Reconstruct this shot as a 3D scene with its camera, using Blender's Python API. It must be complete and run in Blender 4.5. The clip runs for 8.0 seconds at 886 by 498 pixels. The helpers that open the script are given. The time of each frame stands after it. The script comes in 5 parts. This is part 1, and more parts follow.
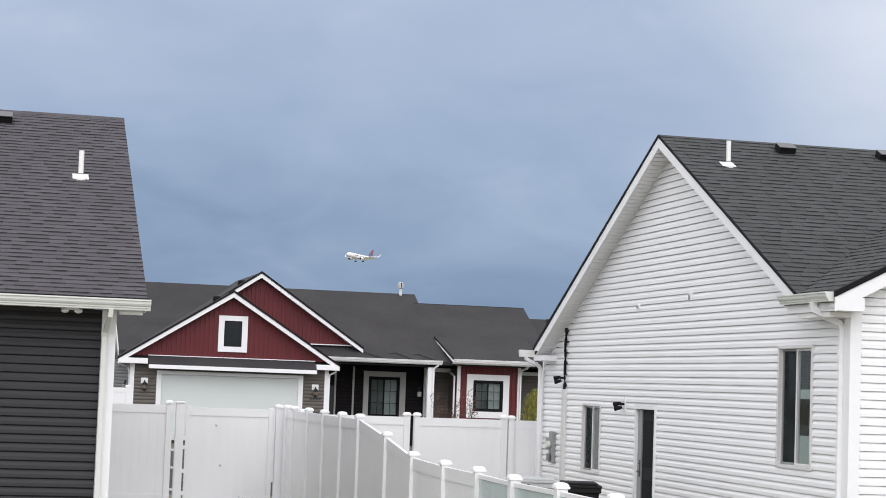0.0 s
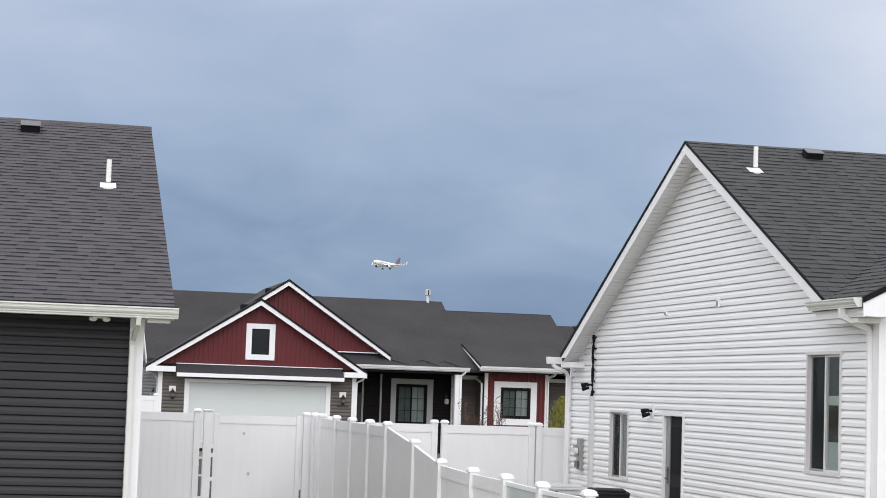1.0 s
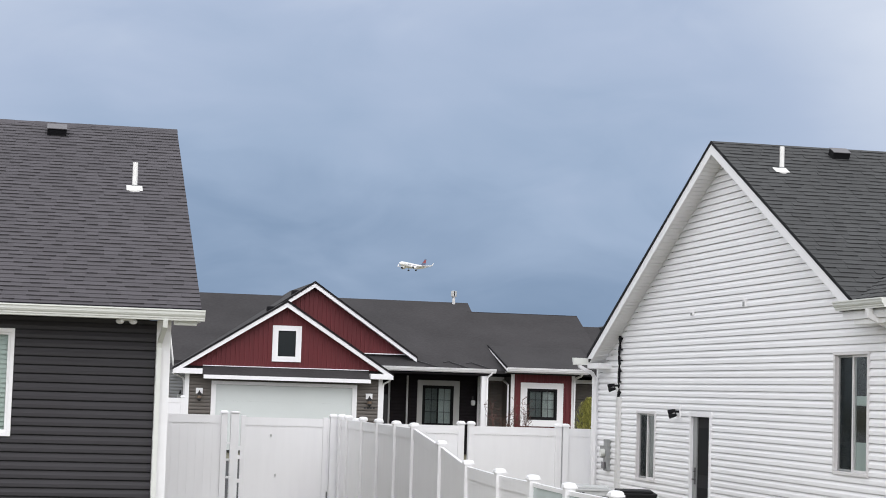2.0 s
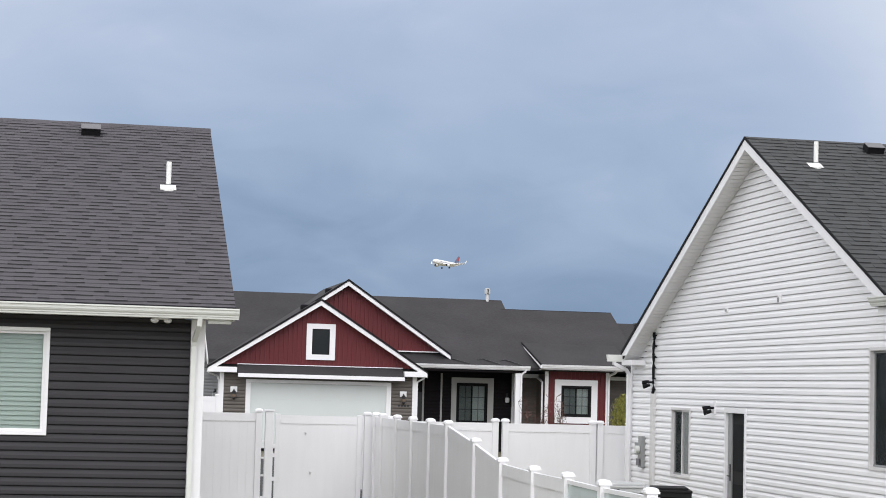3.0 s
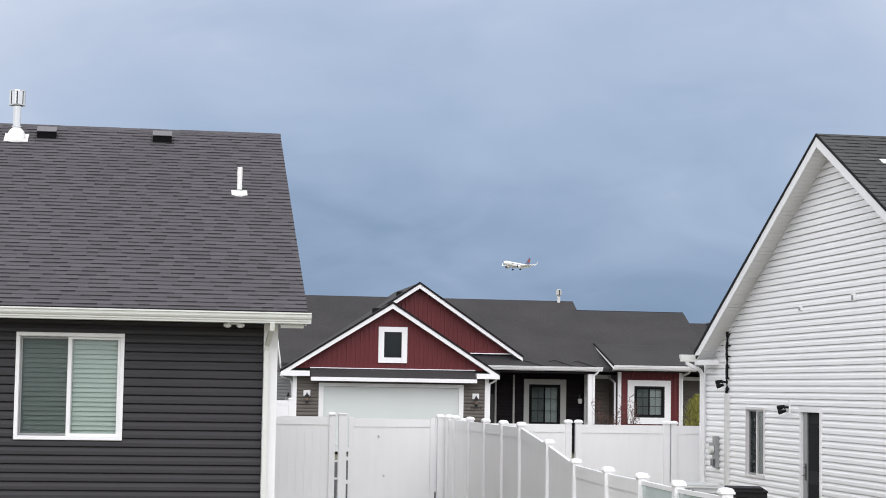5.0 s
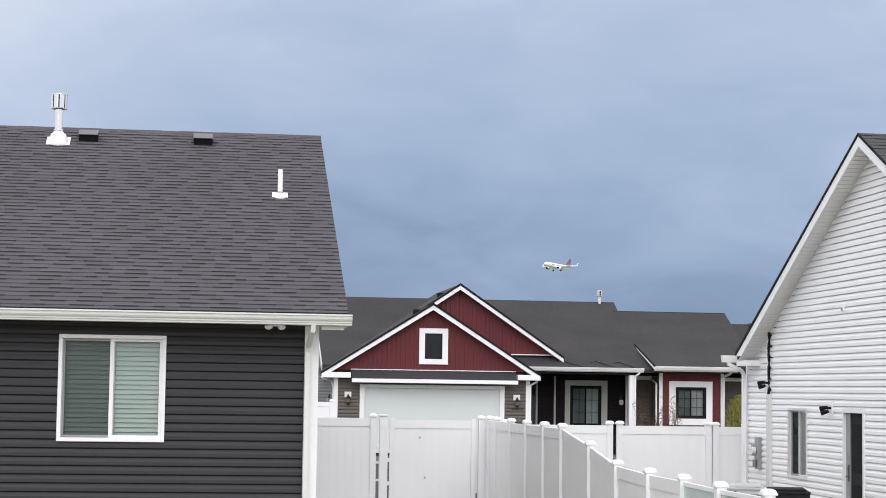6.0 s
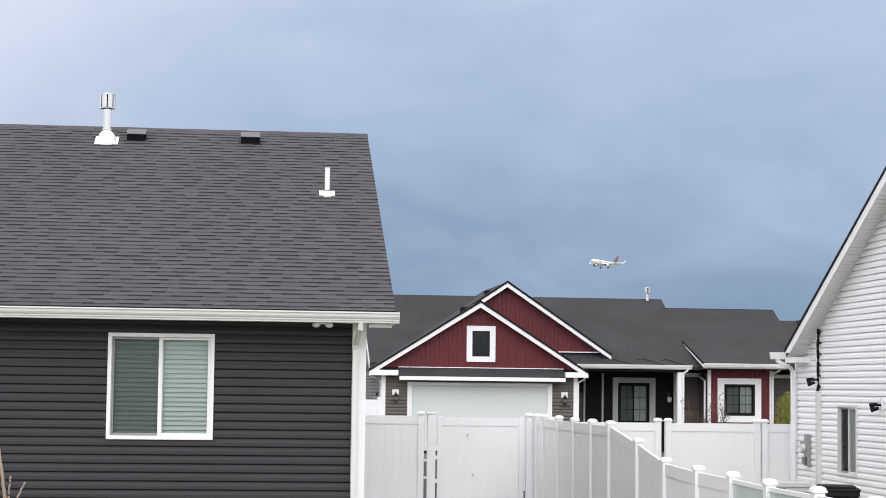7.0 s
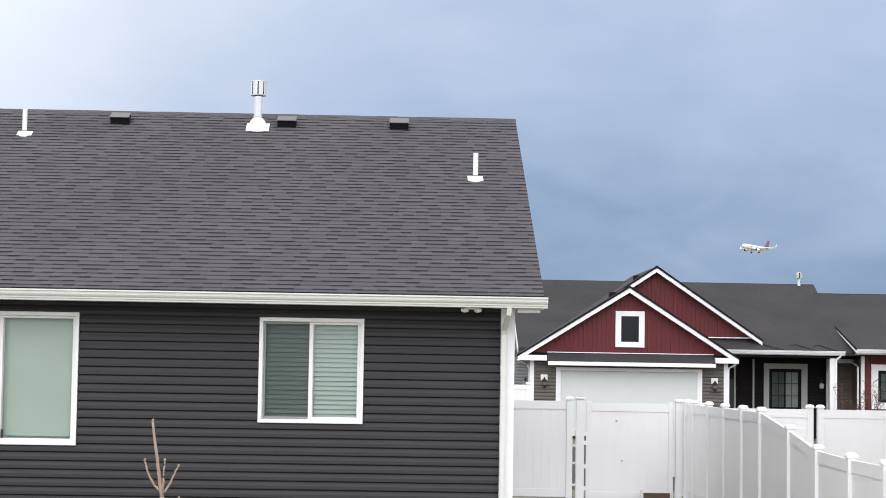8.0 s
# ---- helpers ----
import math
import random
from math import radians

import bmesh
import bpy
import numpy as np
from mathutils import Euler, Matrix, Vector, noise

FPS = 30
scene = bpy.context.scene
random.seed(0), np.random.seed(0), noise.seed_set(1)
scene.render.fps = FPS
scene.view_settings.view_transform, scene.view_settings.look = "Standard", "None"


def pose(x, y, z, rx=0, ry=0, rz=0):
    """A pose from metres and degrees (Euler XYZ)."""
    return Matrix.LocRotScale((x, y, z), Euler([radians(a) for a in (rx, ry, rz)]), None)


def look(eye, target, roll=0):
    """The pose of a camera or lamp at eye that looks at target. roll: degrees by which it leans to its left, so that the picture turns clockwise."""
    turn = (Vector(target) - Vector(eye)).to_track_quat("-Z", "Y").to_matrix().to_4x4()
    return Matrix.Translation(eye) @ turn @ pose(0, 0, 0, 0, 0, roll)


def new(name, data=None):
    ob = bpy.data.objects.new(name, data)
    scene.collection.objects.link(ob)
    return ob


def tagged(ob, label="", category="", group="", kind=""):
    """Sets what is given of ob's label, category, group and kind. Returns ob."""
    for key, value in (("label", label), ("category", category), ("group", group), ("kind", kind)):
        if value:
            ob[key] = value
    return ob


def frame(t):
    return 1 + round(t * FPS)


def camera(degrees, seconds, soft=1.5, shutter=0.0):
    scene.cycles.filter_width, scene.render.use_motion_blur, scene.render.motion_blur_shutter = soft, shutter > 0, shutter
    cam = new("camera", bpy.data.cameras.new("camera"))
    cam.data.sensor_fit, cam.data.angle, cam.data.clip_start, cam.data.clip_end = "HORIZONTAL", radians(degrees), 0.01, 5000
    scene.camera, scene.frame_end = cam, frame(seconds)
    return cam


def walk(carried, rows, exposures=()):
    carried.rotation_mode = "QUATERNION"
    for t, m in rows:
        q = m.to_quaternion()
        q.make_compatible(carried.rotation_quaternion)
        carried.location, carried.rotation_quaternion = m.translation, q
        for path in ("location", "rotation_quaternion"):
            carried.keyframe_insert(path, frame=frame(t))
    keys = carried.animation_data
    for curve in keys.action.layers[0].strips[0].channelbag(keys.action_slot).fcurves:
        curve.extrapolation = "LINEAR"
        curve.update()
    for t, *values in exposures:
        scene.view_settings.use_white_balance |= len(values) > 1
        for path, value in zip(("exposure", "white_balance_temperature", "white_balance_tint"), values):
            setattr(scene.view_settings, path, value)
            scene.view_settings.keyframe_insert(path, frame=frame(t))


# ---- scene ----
EYE = Vector((0.0, 0.0, 2.35))
cam = camera(27.12, 8.0, soft=0.95)
# seconds, heading, tilt up, lean: a hand-held pan from one spot
ROWS = [
    (0.0, -13.819, 4.245, 2.046),
    (0.5, -13.367, 4.352, 1.952),
    (1.0, -12.971, 4.442, 1.882),
    (1.5, -12.591, 4.474, 1.806),
    (3.0, -11.125, 4.352, 1.476),
    (3.5, -10.539, 4.325, 1.303),
    (4.0, -9.986, 4.331, 1.137),
    (5.5, -8.324, 4.390, 0.865),
    (6.0, -7.649, 4.394, 0.820),
    (6.5, -6.930, 4.357, 0.756),
    (7.0, -6.179, 4.299, 0.712),
    (7.5, -4.822, 4.140, 0.789),
    (7.6, -4.525, 4.091, 0.819),
    (7.7, -3.841, 4.011, 0.849),
    (7.8, -3.157, 3.940, 0.878),
    (7.9, -2.405, 3.853, 0.908),
    (8.0, -1.551, 3.768, 0.938),
]


def aim(heading, tilt, lean):
    h, p = radians(heading), radians(tilt)
    way = Vector((-math.sin(h) * math.cos(p), math.cos(h) * math.cos(p), math.sin(p)))
    return look(EYE, EYE + way, lean)


# the phone opens up a little as it turns to the dark house
EXPOSED = [(0.0, 0.05), (1.5, 0.06), (3.5, 0.11), (5.5, 0.13), (6.5, 0.17), (7.5, 0.23), (8.0, 0.27)]
walk(cam, [(t, aim(h, p, r)) for t, h, p, r in ROWS], EXPOSED)

# ---- light: a heavy overcast sky, brighter overhead and behind the camera ----
world = bpy.data.worlds.new("world")
scene.world = world
world.use_nodes = True
wn = world.node_tree.nodes
wl = world.node_tree.links
wn.clear()


def wnode(kind, **props):
    n = wn.new(kind)
    for key, value in props.items():
        setattr(n, key, value)
    return n


def wramp(stops):
    n = wn.new("ShaderNodeValToRGB")
    while len(n.color_ramp.elements) < len(stops):
        n.color_ramp.elements.new(0.5)
    for e, (at, c) in zip(n.color_ramp.elements, stops):
        e.position, e.color = at, (*c, 1)
    return n


coord = wnode("ShaderNodeTexCoord")
split = wnode("ShaderNodeSeparateXYZ")
wl.new(coord.outputs["Generated"], split.inputs[0])
# height in the sky, bent by the clouds
stretch = wnode("ShaderNodeMapping")
stretch.inputs["Scale"].default_value = (1.0, 1.0, 2.2)
wl.new(coord.outputs["Generated"], stretch.inputs[0])
billow = wnode("ShaderNodeTexNoise")
billow.inputs["Scale"].default_value, billow.inputs["Detail"].default_value, billow.inputs["Roughness"].default_value = 4.2, 5.0, 0.5
wl.new(stretch.outputs[0], billow.inputs["Vector"])
bend = wnode("ShaderNodeMath", operation="MULTIPLY_ADD")
bend.inputs[1].default_value, bend.inputs[2].default_value = 0.34, -0.165
wisp = wnode("ShaderNodeTexNoise")
wisp.inputs["Scale"].default_value, wisp.inputs["Detail"].default_value, wisp.inputs["Distortion"].default_value = 11.0, 6.0, 0.6
wl.new(stretch.outputs[0], wisp.inputs["Vector"])
blend = wnode("ShaderNodeMath", operation="MULTIPLY_ADD")
blend.inputs[1].default_value = 0.4
wl.new(wisp.outputs["Fac"], blend.inputs[0])
low = wnode("ShaderNodeMath", operation="MULTIPLY")
low.inputs[1].default_value = 0.6
wl.new(billow.outputs["Fac"], low.inputs[0])
wl.new(low.outputs[0], blend.inputs[2])
wl.new(blend.outputs[0], bend.inputs[0])
lift = wnode("ShaderNodeMath", operation="ADD")
wl.new(split.outputs["Z"], lift.inputs[0])
wl.new(bend.outputs[0], lift.inputs[1])
# the dark bank lies ahead; the cloud thins to both sides
side = wnode("ShaderNodeMath", operation="MULTIPLY_ADD")
side.inputs[1].default_value = 1.2
shift_x = wnode("ShaderNodeMath", operation="SUBTRACT")
shift_x.inputs[1].default_value = 0.19
wl.new(split.outputs["X"], shift_x.inputs[0])
square_x = wnode("ShaderNodeMath", operation="MULTIPLY")
wl.new(shift_x.outputs[0], square_x.inputs[0])
wl.new(shift_x.outputs[0], square_x.inputs[1])
wl.new(square_x.outputs[0], side.inputs[0])
wl.new(lift.outputs[0], side.inputs[2])
lumped = side
for way, size, gain in (((-0.20, 0.955, 0.20), 0.085, 0.07), ((-0.075, 0.97, 0.235), 0.07, 0.05), ((0.455, 0.87, 0.19), 0.08, 0.12), ((0.02, 0.98, 0.19), 0.09, -0.02), ((0.17, 0.965, 0.20), 0.06, 0.03), ((0.10, 0.98, 0.15), 0.08, -0.015), ((0.33, 0.94, 0.12), 0.07, -0.02)):
    dot = wnode("ShaderNodeVectorMath", operation="DISTANCE")
    wl.new(coord.outputs["Generated"], dot.inputs[0])
    dot.inputs[1].default_value = Vector(way).normalized()
    ragged = wnode("ShaderNodeMath", operation="MULTIPLY_ADD")
    ragged.inputs[1].default_value, ragged.inputs[2].default_value = 0.16, -0.08
    wl.new(wisp.outputs["Fac"], ragged.inputs[0])
    far_ = wnode("ShaderNodeMath", operation="ADD")
    wl.new(dot.outputs["Value"], far_.inputs[0])
    wl.new(ragged.outputs[0], far_.inputs[1])
    fade = wnode("ShaderNodeMapRange", interpolation_type="SMOOTHSTEP")
    fade.inputs["From Min"].default_value, fade.inputs["From Max"].default_value = size * 1.6, 0.0
    fade.inputs["To Max"].default_value = gain
    wl.new(far_.outputs[0], fade.inputs["Value"])
    total = wnode("ShaderNodeMath", operation="ADD")
    wl.new(lumped.outputs[0], total.inputs[0])
    wl.new(fade.outputs[0], total.inputs[1])
    lumped = total
deck = wramp([(0.0, (0.192, 0.280, 0.422)), (0.05, (0.230, 0.321, 0.473)), (0.13, (0.338, 0.435, 0.598)), (0.22, (0.425, 0.51, 0.675)), (0.5, (0.85, 0.89, 0.97)), (1.0, (1.15, 1.17, 1.2))])
wl.new(lumped.outputs[0], deck.inputs[0])
# the sky behind the camera is thin bright cloud
rear = wnode("ShaderNodeMapRange")
rear.inputs["From Min"].default_value, rear.inputs["From Max"].default_value = 0.45, -0.5
wl.new(split.outputs["Y"], rear.inputs["Value"])
bright = wnode("ShaderNodeMix", data_type="RGBA")
bright.inputs[7].default_value = (1.29, 1.30, 1.36, 1)
wl.new(rear.outputs[0], bright.inputs[0])
wl.new(deck.outputs[0], bright.inputs[6])
clouds = wnode("ShaderNodeBackground")
clouds.inputs["Strength"].default_value = 1.0
wl.new(bright.outputs[2], clouds.inputs["Color"])
SUN_UP, SUN_ROUND = radians(44), radians(193)
clear = wnode("ShaderNodeTexSky", sky_type="NISHITA", sun_disc=False, sun_elevation=SUN_UP, sun_rotation=SUN_ROUND)
blue = wnode("ShaderNodeBackground")
blue.inputs["Strength"].default_value = 0.06
wl.new(clear.outputs[0], blue.inputs["Color"])
cover = wnode("ShaderNodeMixShader")
cover.inputs[0].default_value = 0.96
wl.new(blue.outputs[0], cover.inputs[1])
wl.new(clouds.outputs[0], cover.inputs[2])
out = wnode("ShaderNodeOutputWorld")
wl.new(cover.outputs[0], out.inputs[0])

sun = new("sun", bpy.data.lights.new("sun", "SUN"))
sun.data.energy, sun.data.angle, sun.data.color = 1.48, radians(70), (1.0, 0.975, 0.985)
sun.matrix_world = look((-5.5, -23, 23), (0, 0, 0))


# ---- materials ----
def surface(name, base, rough=0.6, metal=0.0, vary=0.12, grain=30.0, stain=1.2, bump=0.15, each=0.0, island=0.0, squash=(1, 1, 1), gap=0.02, sheen=0.5):
    """A painted or mineral surface: fine grain and broad stains over a base colour, with a little relief."""
    m = bpy.data.materials.new(name)
    m.use_nodes = True
    n, l = m.node_tree.nodes, m.node_tree.links
    b = n["Principled BSDF"]
    at = n.new("ShaderNodeTexCoord")
    mp = n.new("ShaderNodeMapping")
    mp.inputs["Scale"].default_value = squash
    l.new(at.outputs["Object"], mp.inputs[0])
    fine, broad = n.new("ShaderNodeTexNoise"), n.new("ShaderNodeTexNoise")
    fine.inputs["Scale"].default_value, fine.inputs["Detail"].default_value = grain, 6
    broad.inputs["Scale"].default_value, broad.inputs["Detail"].default_value = stain, 4
    l.new(mp.outputs[0], fine.inputs["Vector"])
    l.new(at.outputs["Object"], broad.inputs["Vector"])
    both = n.new("ShaderNodeMath")
    both.operation = "ADD"
    l.new(fine.outputs["Fac"], both.inputs[0])
    l.new(broad.outputs["Fac"], both.inputs[1])
    last = both
    if each or island:
        src = n.new("ShaderNodeObjectInfo") if each else n.new("ShaderNodeNewGeometry")
        add = n.new("ShaderNodeMath")
        add.operation, add.inputs[1].default_value = "MULTIPLY_ADD", (each or island)
        l.new(src.outputs["Random" if each else "Random Per Island"], add.inputs[0])
        l.new(both.outputs[0], add.inputs[2])
        off = n.new("ShaderNodeMath")
        off.operation, off.inputs[1].default_value = "SUBTRACT", (each or island) / 2
        l.new(add.outputs[0], off.inputs[0])
        last = off
    rng = n.new("ShaderNodeMapRange")
    rng.inputs["From Min"].default_value, rng.inputs["From Max"].default_value = 0.6, 1.4
    rng.inputs["To Min"].default_value, rng.inputs["To Max"].default_value = 1 - vary, 1 + vary
    rng.clamp = False
    l.new(last.outputs[0], rng.inputs["Value"])
    mul = n.new("ShaderNodeVectorMath")
    mul.operation = "SCALE"
    mul.inputs[0].default_value = base
    l.new(rng.outputs[0], mul.inputs["Scale"])
    l.new(mul.outputs[0], b.inputs["Base Color"])
    b.inputs["Roughness"].default_value, b.inputs["Metallic"].default_value = rough, metal
    b.inputs["Specular IOR Level"].default_value = sheen
    if bump:
        bp = n.new("ShaderNodeBump")
        bp.inputs["Strength"].default_value, bp.inputs["Distance"].default_value = bump, gap
        l.new(fine.outputs["Fac"], bp.inputs["Height"])
        l.new(bp.outputs[0], b.inputs["Normal"])
    return m


def pane_glass(name, tint=(0.9, 0.95, 0.93), coat=0.06):
    m = bpy.data.materials.new(name)
    m.use_nodes = True
    n, l = m.node_tree.nodes, m.node_tree.links
    n.clear()
    o, mix = n.new("ShaderNodeOutputMaterial"), n.new("ShaderNodeMixShader")
    clear_, gloss, fr = n.new("ShaderNodeBsdfTransparent"), n.new("ShaderNodeBsdfGlossy"), n.new("ShaderNodeFresnel")
    clear_.inputs[0].default_value = (*tint, 1)
    gloss.inputs["Roughness"].default_value = coat
    fr.inputs[0].default_value = 1.55
    l.new(fr.outputs[0], mix.inputs[0])
    l.new(clear_.outputs[0], mix.inputs[1])
    l.new(gloss.outputs[0], mix.inputs[2])
    l.new(mix.outputs[0], o.inputs[0])
    return m


def mesh_cloth(name, tone, cover):
    """A fine woven mesh: part thread, part air."""
    m = bpy.data.materials.new(name)
    m.use_nodes = True
    n, l = m.node_tree.nodes, m.node_tree.links
    n.clear()
    o, mix = n.new("ShaderNodeOutputMaterial"), n.new("ShaderNodeMixShader")
    air, thread = n.new("ShaderNodeBsdfTransparent"), n.new("ShaderNodeBsdfDiffuse")
    thread.inputs[0].default_value = (*tone, 1)
    # two faces stand one behind the other
    mix.inputs[0].default_value = cover
    l.new(air.outputs[0], mix.inputs[1])
    l.new(thread.outputs[0], mix.inputs[2])
    l.new(mix.outputs[0], o.inputs[0])
    return m


CHARCOAL = surface("charcoal_vinyl", (0.0335, 0.0318, 0.0358), 0.6, sheen=0.3, vary=0.10, grain=26, squash=(0.06, 1, 1), bump=0.25, each=0.12, gap=0.004)
WHITE_VINYL = surface("white_vinyl", (0.86, 0.86, 0.875), 0.42, vary=0.03, grain=26, squash=(1, 0.06, 1), bump=0.12, each=0.05, gap=0.003)
FENCE_VINYL = surface("white_fence_vinyl", (0.83, 0.83, 0.842), 0.38, vary=0.03, grain=9, stain=0.9, squash=(1, 1, 0.12), bump=0.05, each=0.08, gap=0.003)
WHITE_TRIM = surface("white_trim", (0.84, 0.84, 0.855), 0.4, vary=0.03, grain=12, bump=0.04, gap=0.003)
GUTTER = surface("aluminium_gutter_paint", (0.68, 0.695, 0.665), 0.35, vary=0.05, grain=9, stain=0.9, bump=0.03, gap=0.003)
SOFFIT = surface("white_soffit", (0.82, 0.82, 0.82), 0.5, vary=0.04, bump=0.05, gap=0.003)
SHINGLE = surface("charcoal_shingle", (0.073, 0.068, 0.0765), 0.95, vary=0.22, grain=120, stain=0.8, bump=0.5, island=0.35, gap=0.004)
SLATE_SHINGLE = surface("slate_grey_shingle", (0.0515, 0.0535, 0.0550), 0.95, vary=0.25, grain=120, stain=0.8, bump=0.5, island=0.35, gap=0.004)
SHINGLE_EACH = surface("charcoal_shingle_loose", (0.073, 0.068, 0.0765), 0.95, vary=0.22, grain=120, stain=0.8, bump=0.5, each=0.35, gap=0.004)
FAR_SHINGLE = surface("weathered_shingle", (0.034, 0.0318, 0.034), 0.95, vary=0.34, grain=26, stain=0.6, bump=0.3, island=0.4, squash=(0.35, 1, 1))
DECK = surface("roof_felt", (0.03, 0.03, 0.032), 0.95)
DRIP = surface("black_drip_edge", (0.008, 0.008, 0.010), 0.8, sheen=0.2, bump=0)
RED = surface("barn_red_board", (0.118, 0.0105, 0.0145), 0.6, vary=0.12, grain=18, squash=(1, 1, 0.08), bump=0.1, island=0.25, gap=0.004)
TAUPE = surface("taupe_vinyl", (0.098, 0.085, 0.074), 0.55, vary=0.08, squash=(0.06, 1, 1), bump=0.1, island=0.2, gap=0.004)
GREY_SIDING = surface("grey_vinyl", (0.105, 0.105, 0.105), 0.55, vary=0.08, bump=0.1, island=0.2, gap=0.004)
# dark siding with the porch's shade put into its colour as well
PORCH_DARK = surface("shaded_porch_siding", (0.021, 0.018, 0.0205), 0.9, sheen=0.15, vary=0.1, bump=0.1, island=0.2, gap=0.004)
GREY_TRIM = surface("grey_trim", (0.50, 0.50, 0.49), 0.5, vary=0.04, bump=0.05, gap=0.003)
GARAGE = surface("garage_door_paint", (0.63, 0.67, 0.665), 0.35, vary=0.03, bump=0.04, gap=0.003)
BLACK = surface("black_metal", (0.018, 0.018, 0.02), 0.42, vary=0.1, bump=0.05, gap=0.002)
BLACK_FRAME = surface("black_window_frame", (0.008, 0.008, 0.009), 0.7, sheen=0.2, bump=0)
STEEL = surface("galvanised_steel", (0.56, 0.57, 0.58), 0.12, 1.0, vary=0.1, grain=14, bump=0.05, gap=0.003)
LEAD_WHITE = surface("white_pvc", (0.82, 0.82, 0.80), 0.35, vary=0.04, bump=0.03, gap=0.003)
METER_GREY = surface("grey_meter_paint", (0.27, 0.28, 0.28), 0.45, vary=0.06, bump=0.05, gap=0.002)
BLIND = surface("white_blind", (0.50, 0.575, 0.545), 0.6, vary=0.03, bump=0)
SCREEN = mesh_cloth("insect_screen", (0.032, 0.044, 0.05), 0.40)
# unlit indoor darkness put into the colour
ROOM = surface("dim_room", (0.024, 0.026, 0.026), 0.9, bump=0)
GLASS = pane_glass("window_glass")
DOOR_DARK = surface("dark_storm_door", (0.028, 0.028, 0.030), 0.9, sheen=0.2, vary=0.1, bump=0.03, gap=0.002)
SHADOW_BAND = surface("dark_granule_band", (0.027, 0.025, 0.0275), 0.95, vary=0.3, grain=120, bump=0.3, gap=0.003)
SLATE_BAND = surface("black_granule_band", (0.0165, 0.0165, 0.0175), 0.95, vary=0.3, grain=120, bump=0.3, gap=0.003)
ASPHALT = surface("asphalt", (0.03, 0.03, 0.032), 0.9, vary=0.25, grain=14, stain=0.3, bump=0.3)
GROUND = surface("dry_lawn_and_gravel", (0.16, 0.15, 0.10), 0.95, vary=0.35, grain=9, stain=0.25, bump=0.6)
CONCRETE = surface("pale_concrete", (0.42, 0.41, 0.39), 0.9, vary=0.15, grain=22, stain=0.8, bump=0.3, gap=0.004)
BARK = surface("young_bark", (0.34, 0.26, 0.20), 0.85, vary=0.25, grain=40, bump=0.3, gap=0.004)
TWIG_RED = surface("reddish_twigs", (0.11, 0.06, 0.05), 0.85, vary=0.3, bump=0)
LEAF = surface("yellow_green_leaf", (0.27, 0.265, 0.065), 0.7, vary=0.4, island=0.9, bump=0)
PLANE_WHITE = surface("aircraft_white", (0.80, 0.80, 0.80), 0.3, vary=0.03, grain=0.4, bump=0)
PLANE_RED = surface("aircraft_red", (0.30, 0.05, 0.06), 0.35, bump=0)
PLANE_BLUE = surface("aircraft_blue", (0.10, 0.12, 0.20), 0.35, bump=0)


# ---- making meshes ----
def part(name, bm, material, parent=None, label="", smooth=False):
    me = bpy.data.meshes.new(name)
    bmesh.ops.recalc_face_normals(bm, faces=bm.faces)
    if smooth:
        for f in bm.faces:
            f.smooth = True
    bm.to_mesh(me)
    bm.free()
    me.materials.append(material)
    ob = new(name, me)
    ob.parent = parent
    if label:
        tagged(ob, label)
    return ob


def thing(name, label, category, at=(0, 0, 0), group="", kind=""):
    ob = new(name)
    ob.location = at
    return tagged(ob, label, category, group, kind)


def empty_part(name, parent):
    ob = new(name)
    ob.parent = parent
    return ob


def box(bm, lo, hi, bevel=0.0):
    vs = [bm.verts.new((x, y, z)) for x in (lo[0], hi[0]) for y in (lo[1], hi[1]) for z in (lo[2], hi[2])]
    fs = [bm.faces.new([vs[i] for i in q]) for q in ((0, 1, 3, 2), (4, 6, 7, 5), (0, 4, 5, 1), (2, 3, 7, 6), (0, 2, 6, 4), (1, 5, 7, 3))]
    if bevel:
        es = list({e for f in fs for e in f.edges})
        bmesh.ops.bevel(bm, geom=es, offset=bevel, segments=2, affect="EDGES", profile=0.7)
    return bm


def boxed(*boxes, bevel=0.0):
    bm = bmesh.new()
    for lo, hi in boxes:
        box(bm, lo, hi, bevel)
    return bm


def prism(bm, outline, start, end):
    """Sweep a closed outline of 3D points from start to end (two offset vectors)."""
    a = [bm.verts.new(Vector(p) + Vector(start)) for p in outline]
    b = [bm.verts.new(Vector(p) + Vector(end)) for p in outline]
    k = len(a)
    bm.faces.new(a[::-1])
    bm.faces.new(b)
    for i in range(k):
        bm.faces.new((a[i], a[(i + 1) % k], b[(i + 1) % k], b[i]))
    return bm


def tube(bm, points, radius, sides=10, tip=None):
    """A round pipe through the points; tip is the radius at its end."""
    pts = [Vector(p) for p in points]
    rings = []
    for i, p in enumerate(pts):
        way = (pts[min(i + 1, len(pts) - 1)] - pts[max(i - 1, 0)]).normalized()
        q = way.to_track_quat("Z", "Y")
        r = radius if tip is None else radius + (tip - radius) * i / max(1, len(pts) - 1)
        rings.append([bm.verts.new(p + q @ Vector((r * math.cos(a), r * math.sin(a), 0))) for a in (2 * math.pi * k / sides for k in range(sides))])
    for a, b in zip(rings, rings[1:]):
        for k in range(sides):
            bm.faces.new((a[k], a[(k + 1) % sides], b[(k + 1) % sides], b[k]))
    bm.faces.new(rings[0][::-1])
    bm.faces.new(rings[-1])
    return bm


